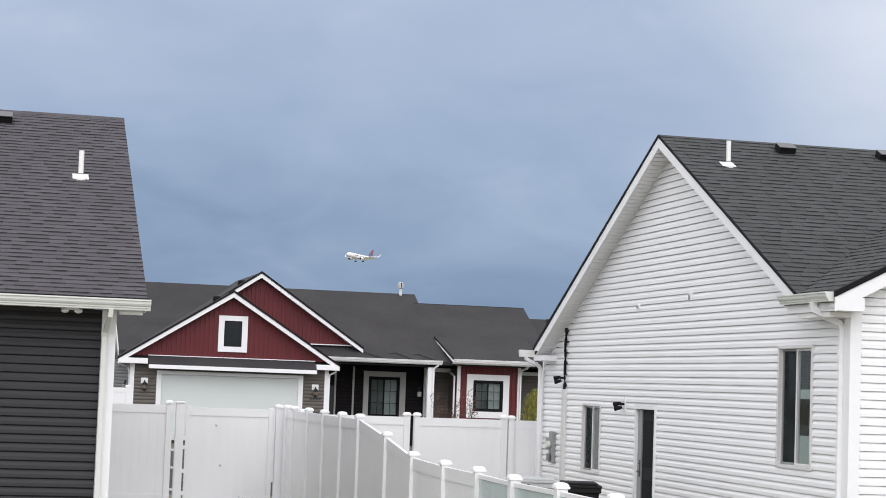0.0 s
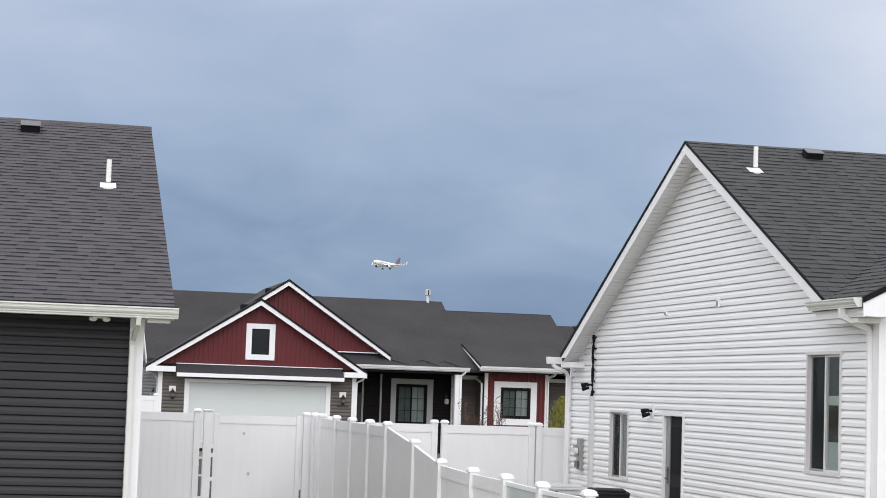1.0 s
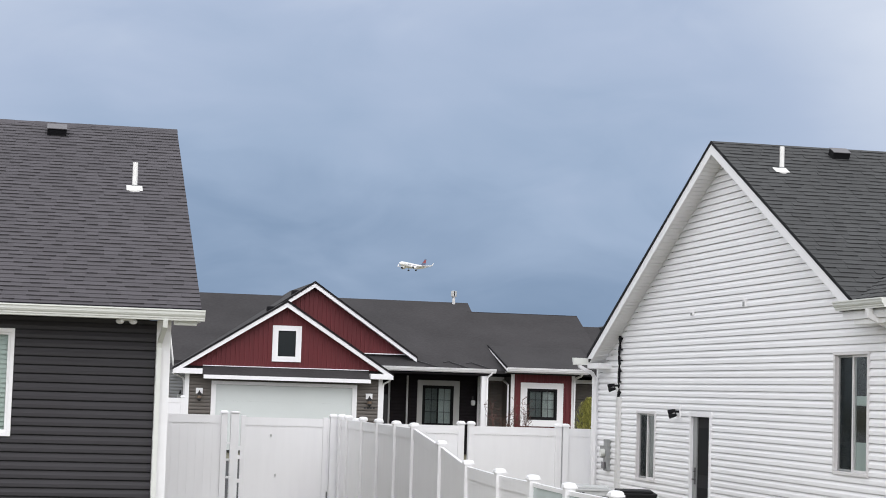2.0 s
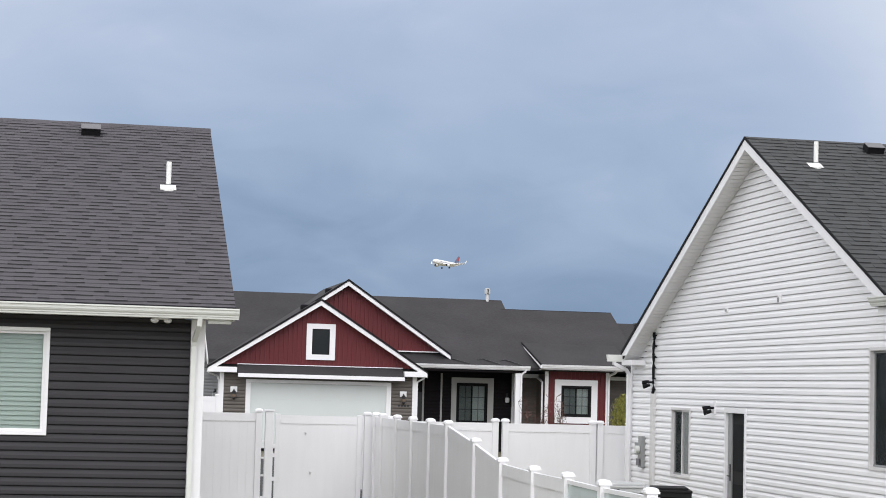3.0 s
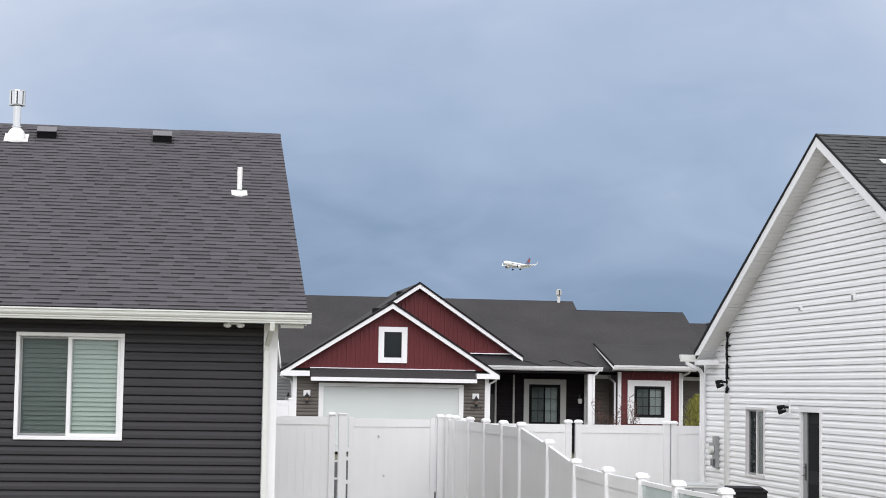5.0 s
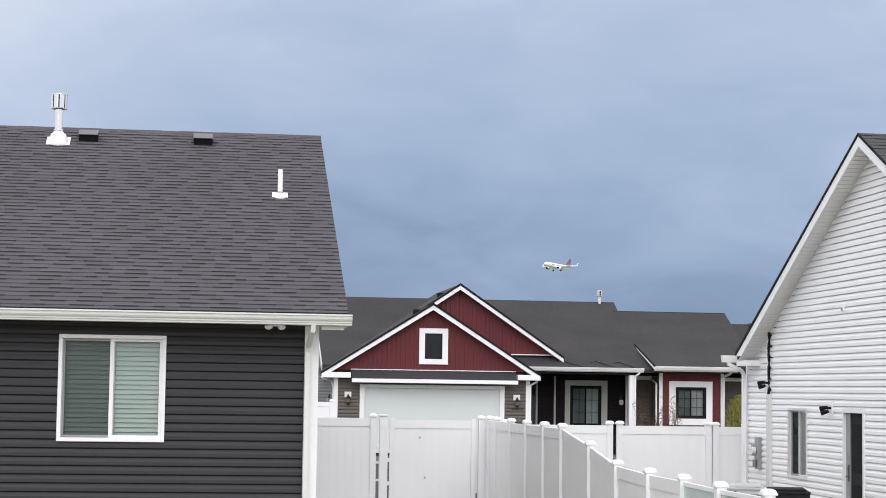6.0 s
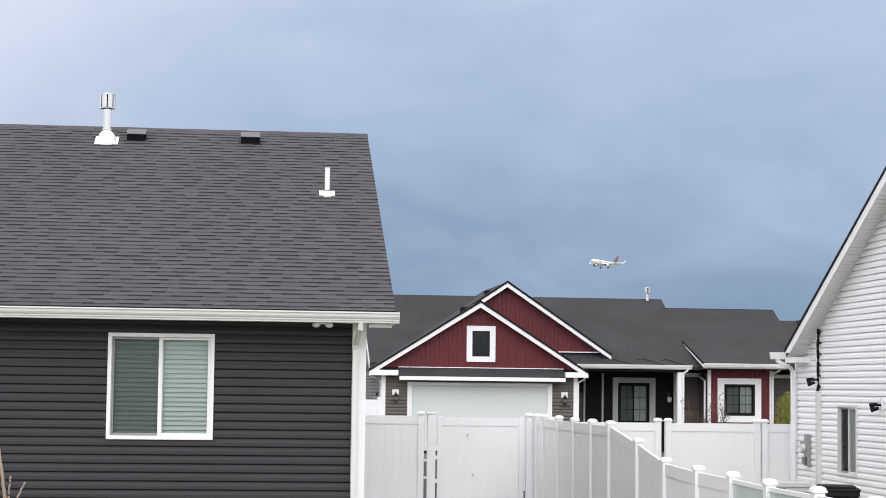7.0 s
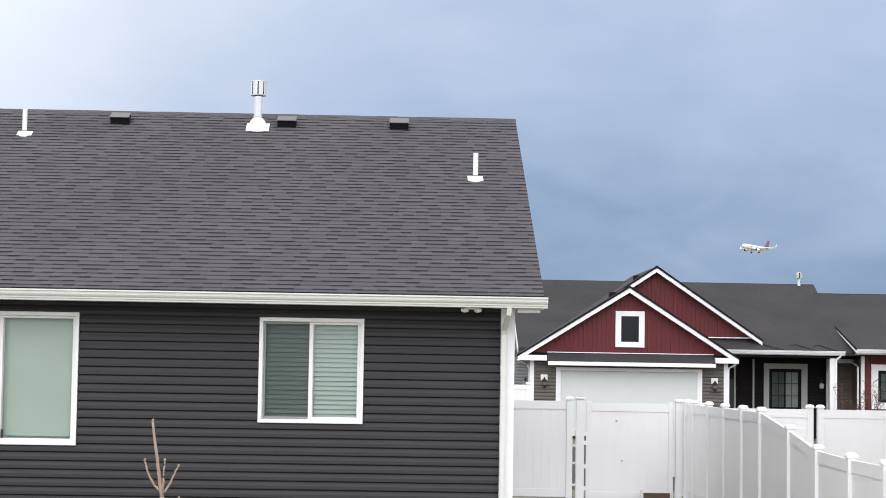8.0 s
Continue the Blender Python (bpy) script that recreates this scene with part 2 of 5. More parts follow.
def lathe(bm, profile, centre=(0, 0, 0), sides=20):
    """Turn (radius, height) pairs about the upright through centre."""
    c = Vector(centre)
    rings = [[bm.verts.new(c + Vector((r * math.cos(a), r * math.sin(a), z))) for a in (2 * math.pi * k / sides for k in range(sides))] for r, z in profile]
    for a, b in zip(rings, rings[1:]):
        for k in range(sides):
            bm.faces.new((a[k], a[(k + 1) % sides], b[(k + 1) % sides], b[k]))
    bm.faces.new(rings[0][::-1])
    bm.faces.new(rings[-1])
    return bm


COURSE = 0.1016
# outwards, up: one course of dutch-lap vinyl, with the undercut lip at its foot and the cove above the flat
LAP = ((0.0, 0.019), (0.030, 0.018), (0.036, 0.014), (0.0385, 0.017), (0.038, 0.056), (0.032, 0.067), (0.023, 0.083), (0.017, COURSE), (0.0, COURSE))


def free_spans(a, b, holes, z0, z1):
    spans = [(a, b)]
    for ha, hb, hz0, hz1 in holes:
        if hz1 <= z0 + 0.02 or hz0 >= z1 - 0.02:
            continue
        spans = [s for x0, x1 in spans for s in ((x0, min(x1, ha)), (max(x0, hb), x1)) if s[1] - s[0] > 0.01]
    return [(s0, s1, z0, z1) for s0, s1 in spans] + [
        (max(a, ha), min(b, hb), c, d) for ha, hb, hz0, hz1 in holes for c, d in ((z0, min(z1, hz0)), (max(z0, hz1), z1))
        if hz0 < z1 - 0.02 and hz1 > z0 + 0.02 and d - c > 0.004 and d - c < z1 - z0 and min(b, hb) > max(a, ha)]


def siding(wall, place, extent, z0, z1, holes, material, joined=False, name="siding_board", course=COURSE, slot=1.0):
    """Lay courses of lapped boards. place(s, out, z) gives a point; extent(z) the ends of the wall at that height."""
    total = bmesh.new() if joined else None
    k = course / COURSE
    z = z0
    while z < z1 - 0.01:
        top = min(z + course, z1)
        (a0, b0), (a1, b1) = extent(z), extent(top)
        if b0 - a0 < 0.03:
            break
        for s0, s1, lo_z, hi_z in free_spans(a0, b0, holes, z, top):
            bm = total or bmesh.new()
            left, right = [], []
            for o, h in LAP:
                h = h * slot if h < 0.02 else h
                f = min(h * k / course, 1.0)
                lo = a0 + (a1 - a0) * f if s0 == a0 else s0
                hi = b0 + (b1 - b0) * f if s1 == b0 else s1
                hi = max(hi, lo + 0.002)
                zz = min(max(z + h * k, lo_z), hi_z)
                left.append(bm.verts.new(place(lo, o, zz)))
                right.append(bm.verts.new(place(hi, o, zz)))
            c = len(LAP)
            for i in range(c):
                bm.faces.new((left[i], left[(i + 1) % c], right[(i + 1) % c], right[i]))
            bm.faces.new(left[::-1])
            bm.faces.new(right)
            if not joined:
                part(name, bm, material, wall)
        z = top
    if joined:
        tagged(part(name, total, material, wall), kind="stuff")


def backing(wall_name, house, outline, normal, thick, material, holes=()):
    """The sheathing behind the boards: an outline with openings cut through it."""
    bm = bmesh.new()
    n = Vector(normal) * -thick
    prism(bm, outline, (0, 0, 0), n)
    ob = part(wall_name, bm, material, house)
    for lo, hi in holes:
        cutter = part("cutter", boxed((lo, hi)), material)
        mod = ob.modifiers.new("opening", "BOOLEAN")
        mod.operation, mod.object, mod.solver = "DIFFERENCE", cutter, "EXACT"
        bpy.context.view_layer.update()
        me = bpy.data.meshes.new_from_object(ob.evaluated_get(bpy.context.evaluated_depsgraph_get()))
        ob.modifiers.clear()
        ob.data = me
        bpy.data.objects.remove(cutter)
    return ob


def shingles(roof, eave0, along, up, normal, width_at, length, joined_name, seed, loose=0, exposure=0.143, face=None, band=None):
    """Laminated shingles with uneven tabs, course on course up the slope. width_at(d) gives the ends along the eave at d up the slope."""
    rnd = random.Random(seed)
    e, u, v, n = Vector(eave0), Vector(along), Vector(up), Vector(normal)
    verts, faces, bands = [], [], []
    shared = {}
    d, row, made = 0.0, 0, 0
    while d < length - 0.02:
        d1 = min(d + exposure, length)
        a, b = width_at(d)
        s = a
        high = rnd.random() < 0.5
        while s < b - 0.01:
            w = rnd.choice((0.13, 0.17, 0.22, 0.28, 0.36))
            s1 = min(s + w, b)
            high = not high
            th = (0.013 if high else 0.0075) + rnd.random() * 0.002
            drop = 0.0 if high else 0.006
            corners = [(s, d - 0.008 + drop), (s1, d - 0.008 + drop), (s1, d1 + 0.02), (s, d1 + 0.02)]
            if made < loose and s1 - s == w and row > 0:
                key = (w, high)
                if key not in shared:
                    me = bpy.data.meshes.new("shingle")
                    cs = [(-w / 2, -0.008 + drop), (w / 2, -0.008 + drop), (w / 2, exposure + 0.02), (-w / 2, exposure + 0.02)]
                    pv = [(x, y, 0) for x, y in cs] + [(x, y, th if i < 2 else 0.002) for i, (x, y) in enumerate(cs)]
                    tris = [(3, 2, 1, 0), (4, 5, 6, 7), (0, 1, 5, 4), (1, 2, 6, 5), (2, 3, 7, 6), (3, 0, 4, 7)]
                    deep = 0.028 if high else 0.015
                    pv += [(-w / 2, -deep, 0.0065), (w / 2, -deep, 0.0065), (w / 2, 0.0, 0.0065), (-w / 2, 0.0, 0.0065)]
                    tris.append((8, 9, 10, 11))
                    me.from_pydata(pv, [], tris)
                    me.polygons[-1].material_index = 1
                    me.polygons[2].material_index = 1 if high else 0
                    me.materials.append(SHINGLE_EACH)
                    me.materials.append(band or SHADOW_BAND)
                    shared[key] = me
                ob = new("shingle", shared[key])
                ob.parent = roof
                m = Matrix((u, v, n)).transposed().to_4x4()
                m.translation = e + u * (s + w / 2) + v * d
                ob.matrix_local = m
                made += 1
            else:
                k = len(verts)
                verts += [e + u * x + v * y for x, y in corners]
                verts += [e + u * x + v * y + n * (th if i < 2 else 0.002) for i, (x, y) in enumerate(corners)]
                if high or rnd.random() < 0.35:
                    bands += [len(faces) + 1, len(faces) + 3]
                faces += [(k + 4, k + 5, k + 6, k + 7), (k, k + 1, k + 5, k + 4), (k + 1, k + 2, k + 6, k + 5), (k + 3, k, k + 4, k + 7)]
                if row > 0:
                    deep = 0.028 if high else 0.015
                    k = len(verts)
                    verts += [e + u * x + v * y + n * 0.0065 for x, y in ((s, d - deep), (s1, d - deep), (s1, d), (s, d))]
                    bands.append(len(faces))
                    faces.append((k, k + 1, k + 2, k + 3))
            s = s1
        d = d1
        row += 1
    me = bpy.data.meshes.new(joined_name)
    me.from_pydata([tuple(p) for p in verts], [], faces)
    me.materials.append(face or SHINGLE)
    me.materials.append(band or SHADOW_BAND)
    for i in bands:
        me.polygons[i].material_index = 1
    ob = new(joined_name, me)
    ob.parent = roof
    tagged(ob, kind="stuff")


def gable_slab(name, house, pts, thick, material):
    """A flat roof slab from four corners on top, thick metres deep."""
    bm = bmesh.new()
    prism(bm, pts, (0, 0, 0), (0, 0, -thick))
    return part(name, bm, material, house)


# ---- ground ----
bm = bmesh.new()
box(bm, (-2500, -400, -0.3), (2500, 4000, 0.0))
tagged(part("road", boxed(((-400, 37, -0.2), (600, 60, 0.004))), ASPHALT), "dark asphalt street between the fences and the red house", "road", kind="structure")
tagged(part("ground", bm, GROUND), "dry patchy lawn and gravel ground between the houses", "ground", kind="structure")


# ---- windows ----
def slider_window(house, place, s0, s1, z0, z1, frame_mat, trim=0.045, blinds=(True, True), screen=0, name="window", glass=None, grid=False, deep=0.5, backs=None):
    """A two-light sliding window. place(s, out, z): s along the wall, out from it. s0 < s1."""
    w = empty_part(name, house)

    def bar(bm, a, b, o0, o1, c, d):
        pts = [place(s, o, z) for s in (a, b) for o in (o0, o1) for z in (c, d)]
        vs = [bm.verts.new(p) for p in pts]
        fs = [bm.faces.new([vs[i] for i in q]) for q in ((0, 1, 3, 2), (4, 6, 7, 5), (0, 4, 5, 1), (2, 3, 7, 6), (0, 2, 6, 4), (1, 5, 7, 3))]
        bmesh.ops.bevel(bm, geom=list({e for f in fs for e in f.edges}), offset=0.004, segments=1, affect="EDGES")

    bm = bmesh.new()
    bar(bm, s0, s1, -0.02, 0.052, z1 - trim, z1)
    bar(bm, s0, s1, -0.02, 0.052, z0, z0 + trim)
    bar(bm, s0, s0 + trim, -0.02, 0.052, z0 + trim, z1 - trim)
    bar(bm, s1 - trim, s1, -0.02, 0.052, z0 + trim, z1 - trim)
    part("frame", bm, frame_mat, w)
    mid = (s0 + s1) / 2
    sash = 0.03
    for k, (a, b) in enumerate(((s0 + trim, mid + 0.03), (mid - 0.03, s1 - trim))):
        back = 0.0 if k != screen else -0.016
        bm = bmesh.new()
        for args in ((a, b, z1 - trim - sash, z1 - trim), (a, b, z0 + trim, z0 + trim + sash)):
            bar(bm, args[0], args[1], back - 0.012, back + 0.012, args[2], args[3])
        bar(bm, a, a + sash + (0.018 if k else 0), back - 0.012, back + 0.012, z0 + trim + sash, z1 - trim - sash)
        bar(bm, b - sash - (0.018 if not k else 0), b, back - 0.012, back + 0.012, z0 + trim + sash, z1 - trim - sash)
        part("sash", bm, frame_mat, w)
        bm = bmesh.new()
        vs = [bm.verts.new(place(s, back - 0.004, z)) for s, z in ((a + sash, z0 + trim + sash), (b - sash, z0 + trim + sash), (b - sash, z1 - trim - sash), (a + sash, z1 - trim - sash))]
        bm.faces.new(vs)
        bmesh.ops.solidify(bm, geom=bm.faces[:], thickness=0.004)
        pane = part("pane", bm, glass or GLASS, w)
        pane.visible_shadow = False
        if grid:
            bm = bmesh.new()
            for f in (1 / 3, 2 / 3):
                z = z0 + trim + (z1 - z0 - 2 * trim) * f
                bar(bm, a + sash, b - sash, back - 0.004, back + 0.008, z - 0.013, z + 0.013)
            c = (a + b) / 2
            bar(bm, c - 0.013, c + 0.013, back - 0.004, back + 0.009, z0 + trim, z1 - trim)
            part("muntin", bm, MUNTIN, w)
        if k == screen:
            bm = bmesh.new()
            bar(bm, a + 0.01, b - 0.02, 0.004, 0.010, z1 - trim - 0.03, z1 - trim - 0.006)
            bar(bm, a + 0.01, b - 0.02, 0.004, 0.010, z0 + trim + 0.006, z0 + trim + 0.03)
            bar(bm, a + 0.01, a + 0.032, 0.004, 0.010, z0 + trim + 0.031, z1 - trim - 0.031)
            part("screen_frame", bm, METER_GREY if frame_mat is not BLACK_FRAME else BLACK_FRAME, w)
            bm = bmesh.new()
            vs = [bm.verts.new(place(q, 0.007, z)) for q, z in ((a + 0.012, z0 + trim + 0.01), (b - 0.03, z0 + trim + 0.01), (b - 0.03, z1 - trim - 0.01), (a + 0.012, z1 - trim - 0.01))]
            bm.faces.new(vs)
            bmesh.ops.solidify(bm, geom=bm.faces[:], thickness=0.001)
            part("insect_screen", bm, SCREEN, w, "fine dark insect mesh")
        if blinds[k]:
            bm = bmesh.new()
            z = z1 - trim - 0.03
            while z > z0 + trim + 0.055:
                pts = [place(s, o, zz) for s in (a + 0.005, b - 0.005) for o, zz in ((-0.070, z), (-0.046, z - 0.056), (-0.048, z - 0.058), (-0.072, z - 0.002))]
                vs = [bm.verts.new(p) for p in pts]
                for i in range(4):
                    bm.faces.new((vs[i], vs[(i + 1) % 4], vs[4 + (i + 1) % 4], vs[4 + i]))
                bm.faces.new(vs[:4][::-1])
                bm.faces.new(vs[4:])
                z -= 0.055
            bar(bm, a + 0.005, b - 0.005, -0.08, -0.04, z - 0.02, z + 0.006)
            part("blind", bm, BLIND, w)
    # shallow box behind the glass; ROOM's dark colour stands in for indoor dimness
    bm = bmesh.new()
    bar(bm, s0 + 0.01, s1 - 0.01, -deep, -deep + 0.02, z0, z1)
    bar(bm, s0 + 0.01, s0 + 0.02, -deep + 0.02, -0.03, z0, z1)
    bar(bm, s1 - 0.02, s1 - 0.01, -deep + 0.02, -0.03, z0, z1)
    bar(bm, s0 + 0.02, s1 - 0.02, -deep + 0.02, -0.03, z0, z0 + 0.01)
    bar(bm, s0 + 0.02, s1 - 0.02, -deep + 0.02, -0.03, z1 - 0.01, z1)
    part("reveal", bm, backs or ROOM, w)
    return w


MUNTIN = surface("dark_grey_muntin", (0.075, 0.08, 0.082), 0.5, bump=0)
DUCT = surface("weathered_grey_duct", (0.64, 0.64, 0.635), 0.5, vary=0.06, bump=0.03, gap=0.003)
DOOR_PANE = surface("black_door_pane", (0.008, 0.009, 0.010), 0.8, sheen=0.2, vary=0.1, bump=0)
VINYL_GREY = surface("pale_grey_vinyl", (0.68, 0.665, 0.67), 0.45, vary=0.04, bump=0.03, gap=0.003)
SHEER = surface("pale_green_shade", (0.53, 0.60, 0.54), 0.8, vary=0.05, grain=3, bump=0)


def box_vent(house, x, y, z, slope):
    """A low black hood with a grey lid, seated on the slope."""
    v = empty_part("roof_vent", house)
    bm = bmesh.new()
    a = math.atan(slope)
    box(bm, (-0.135, -0.13, 0.0), (0.135, 0.06, 0.112), 0.012)
    box(bm, (-0.17, -0.17, -0.004), (0.17, 0.2, 0.008))
    hood = part("hood", bm, DRIP, v)
    seat = Matrix.Translation((x, y, z)) @ Matrix.Rotation(a, 4, "X")
    hood.matrix_local = seat
    bm = bmesh.new()
    box(bm, (-0.138, -0.145, 0.113), (0.138, 0.055, 0.124), 0.004)
    lid = part("lid", bm, STEEL_DULL, v)
    lid.matrix_local = seat
    return v


STEEL_DULL = surface("dull_grey_sheet", (0.105, 0.10, 0.11), 0.3, vary=0.08, bump=0.05, gap=0.002)


def vent_pipe(house, x, y, z, height=0.37, r=0.034):
    v = empty_part("vent_pipe", house)
    bm = bmesh.new()
    lathe(bm, [(r, -0.05), (r, height), (r * 0.8, height), (r * 0.8, height - 0.03)], (x, y, z), 14)
    part("pipe", bm, LEAD_WHITE, v, smooth=False)
    bm = bmesh.new()
    lathe(bm, [(0.09, -0.06), (0.088, -0.005), (0.08, 0.025), (0.062, 0.043), (r + 0.006, 0.052)], (x, y, z), 18)
    part("boot", bm, LEAD_WHITE, v, smooth=True)
    plate = part("flashing", boxed(((-0.105, -0.055, 0.010), (0.105, 0.12, 0.018)), bevel=0.003), LEAD_WHITE, v)
    plate.matrix_local = Matrix.Translation((x, y, z)) @ Matrix.Rotation(math.atan(0.51), 4, "X")
    part("collar", lathe(bmesh.new(), [(r + 0.005, 0.05), (r + 0.005, 0.068)], (x, y, z), 14), METER_GREY, v)
    return v


def k_gutter(bm, place, a, b):
    """An ogee gutter: place(s, out, up) with s from a to b; it hangs from out = 0, up = 0."""
    prof = ((0.0, 0.0), (0.0, -0.125), (0.072, -0.125), (0.076, -0.106), (0.084, -0.099), (0.086, -0.084), (0.100, -0.070), (0.110, -0.052), (0.112, -0.022), (0.127, -0.017), (0.127, 0.0), (0.114, 0.0), (0.105, -0.03), (0.066, -0.11), (0.008, -0.11), (0.008, 0.0))
    l = [bm.verts.new(place(a, o, u)) for o, u in prof]
    r = [bm.verts.new(place(b, o, u)) for o, u in prof]
    for i in range(len(prof)):
        j = (i + 1) % len(prof)
        bm.faces.new((l[i], l[j], r[j], r[i]))
    for ring in (l, r):
        # end caps follow the outer profile
        bm.faces.new([ring[i] for i in range(11)])
    return bm


def downspout(bm, points, w=0.055, d=0.075):
    """A rectangular pipe through the points."""
    pts = [Vector(p) for p in points]
    rings = []
    for i, p in enumerate(pts):
        way = (pts[min(i + 1, len(pts) - 1)] - pts[max(i - 1, 0)]).normalized()
        sidev = way.cross(Vector((0, 1, 0.001))).normalized()
        front = sidev.cross(way).normalized()
        rings.append([bm.verts.new(p + sidev * (sx * w / 2) + front * (sy * d / 2)) for sx, sy in ((-1, -1), (1, -1), (1, 1), (-1, 1))])
    for a, b in zip(rings, rings[1:]):
        for k in range(4):
            bm.faces.new((a[k], a[(k + 1) % 4], b[(k + 1) % 4], b[k]))
    bm.faces.new(rings[0][::-1])
    bm.faces.new(rings[-1])
    return bm


# ---- the charcoal house ----
def charcoal_house():
    h = thing("charcoal_house", "single-storey house in charcoal lap siding with dark shingle roof", "house", kind="")
    L, R, Y, TOP = -13.5, 1.45, 21.70, 3.085
    BACK = 32.1
    win = [(-1.555, -0.325, 1.70, 2.935), (-5.475, -3.665, 1.40, 2.955)]

    def place(s, o, z):
        return Vector((s, Y - o, z))

    wall = backing("rear_wall", h, [(L, Y + 0.002, 0.0), (R - 0.02, Y + 0.002, 0.0), (R - 0.02, Y + 0.002, TOP), (L, Y + 0.002, TOP)], (0, -1, 0), 0.16, DECK,
                   [((a + 0.01, Y - 0.2, c + 0.01), (b - 0.01, Y + 0.4, d - 0.01)) for a, b, c, d in win])
    siding(wall, place, lambda z: (L, R - 0.165), 0.2108, TOP - 0.004, win, CHARCOAL, course=0.1004)
    part("foundation", boxed(((L, Y - 0.012, 0.0), (R - 0.03, Y + 0.0005, 0.205))), METER_GREY, h)
    # the other walls
    part("side_wall", boxed(((R - 0.16, Y + 0.17, 0.0), (R - 0.02, BACK, TOP))), CHARCOAL, h)
    part("side_wall", boxed(((L, Y + 0.17, 0.0), (L + 0.14, BACK, TOP))), CHARCOAL, h)
    part("front_wall", boxed(((L, BACK + 0.002, 0.0), (R - 0.02, BACK + 0.16, TOP))), CHARCOAL, h)
    part("corner_post", boxed(((R - 0.165, Y - 0.05, 0.0), (R, Y - 0.0005, TOP)), bevel=0.006), WHITE_TRIM, h)
    # roof
    e0, ridge_y, ridge_z, eave_z = 21.30, 26.90, 6.05, 3.205
    rx0, rx1 = -13.9, 1.765
    roof = gable_slab("roof", h, [(rx0, e0, eave_z), (rx1, e0, eave_z), (rx1, ridge_y, ridge_z), (rx0, ridge_y, ridge_z)], 0.12, DECK)
    gable_slab("roof_front", h, [(rx0, ridge_y + 0.001, ridge_z), (rx1, ridge_y + 0.001, ridge_z), (rx1, 32.5, eave_z), (rx0, 32.5, eave_z)], 0.12, FAR_SHINGLE)
    up = Vector((0, ridge_y - e0, ridge_z - eave_z))
    span = up.length
    up.normalize()
    nrm = Vector((1, 0, 0)).cross(up)
    slope = (ridge_z - eave_z) / (ridge_y - e0)
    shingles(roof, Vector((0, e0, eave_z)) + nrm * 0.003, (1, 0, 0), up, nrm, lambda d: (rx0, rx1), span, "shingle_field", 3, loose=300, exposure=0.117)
    bm = bmesh.new()
    x = rx0
    rnd = random.Random(8)
    while x < rx1 - 0.05:
        x1 = min(x + 0.29, rx1)
        t = rnd.random() * 0.004
        bm = bmesh.new()
        prism(bm, [(x, ridge_y - 0.13, ridge_z - 0.055 + t), (x, ridge_y, ridge_z + 0.016 + t), (x, ridge_y + 0.13, ridge_z - 0.055 + t), (x, ridge_y, ridge_z + 0.004)], (0, 0, 0), (x1 - x + 0.01, 0, 0))
        part("ridge_cap", bm, SHINGLE_EACH, roof)
        x = x1
    part("drip_edge", boxed(((rx0, e0 - 0.012, eave_z - 0.03), (rx1, e0 + 0.0, eave_z + 0.021))), DRIP, h)
    part("fascia", boxed(((rx0, e0 + 0.002, 3.085), (rx1 - 0.02, e0 + 0.022, eave_z - 0.125))), GUTTER, h)
    part("soffit", boxed(((rx0, e0 + 0.024, 3.087), (rx1 - 0.03, Y + 0.01, 3.099))), SOFFIT, h)
    part("soffit_end", boxed(((1.455, e0 + 0.004, 3.03), (rx1 - 0.045, e0 + 0.10, 3.084)), bevel=0.006), GUTTER, h)
    part("rake_board", boxed(((rx1 - 0.025, e0 + 0.03, 3.07), (rx1 - 0.003, e0 + 0.5, 3.2))), WHITE_TRIM, h)
    bm = k_gutter(bmesh.new(), lambda s, o, u: Vector((s, e0 - 0.014 - o, eave_z + u)), rx0 - 0.02, rx1 + 0.035)
    part("gutter", bm, GUTTER, h)
    bm = downspout(bmesh.new(), [(1.355, e0 - 0.06, 3.09), (1.352, e0 - 0.05, 3.02), (1.34, 21.42, 2.93), (1.322, 21.57, 2.85), (1.315, 21.605, 2.77), (1.315, 21.605, 1.5), (1.315, 21.605, 0.12)])
    part("downspout", bm, GUTTER, h)
    slider_window(h, place, *win[0], WHITE_TRIM, blinds=(True, True), screen=0)
    slider_window(h, place, -5.475, -3.665, 1.40, 2.955, WHITE_TRIM, blinds=(False, False), screen=0, deep=0.12, backs=SHEER)
    part("window_latch", boxed(((-4.545, Y - 0.03, 1.475), (-4.515, Y - 0.008, 1.575)), bevel=0.004), BLACK, h)
    part("shade_hem", boxed(((-4.50, Y + 0.06, 1.50), (-3.76, Y + 0.075, 1.53)), bevel=0.004), BLIND, h)
    # roof fittings
    def on(y):
        return eave_z + (y - e0) * slope
    for x in (-3.97, -1.57, 0.05, -6.4):
        box_vent(h, x, 26.52, on(26.52), slope)
    vent_pipe(h, 1.09, 24.66, on(24.66))
    vent_pipe(h, -5.24, 25.95, on(25.95))
    f = empty_part("flue", h)
    fy = 26.34
    fz = on(fy)
    bm = bmesh.new()
    lathe(bm, [(0.15, -0.09), (0.145, -0.01), (0.125, 0.06), (0.105, 0.12), (0.07, 0.155), (0.062, 0.165)], (-1.985, fy, fz), 24)
    part("boot", bm, LEAD_WHITE, f, smooth=True)
    bm = bmesh.new()
    box(bm, (-0.165, -0.115, 0.002), (0.165, 0.2, 0.02), 0.004)
    plate = part("flashing", bm, LEAD_WHITE, f)
    plate.matrix_local = Matrix.Translation((-1.985, fy, fz)) @ Matrix.Rotation(math.atan(slope), 4, "X")
    bm = bmesh.new()
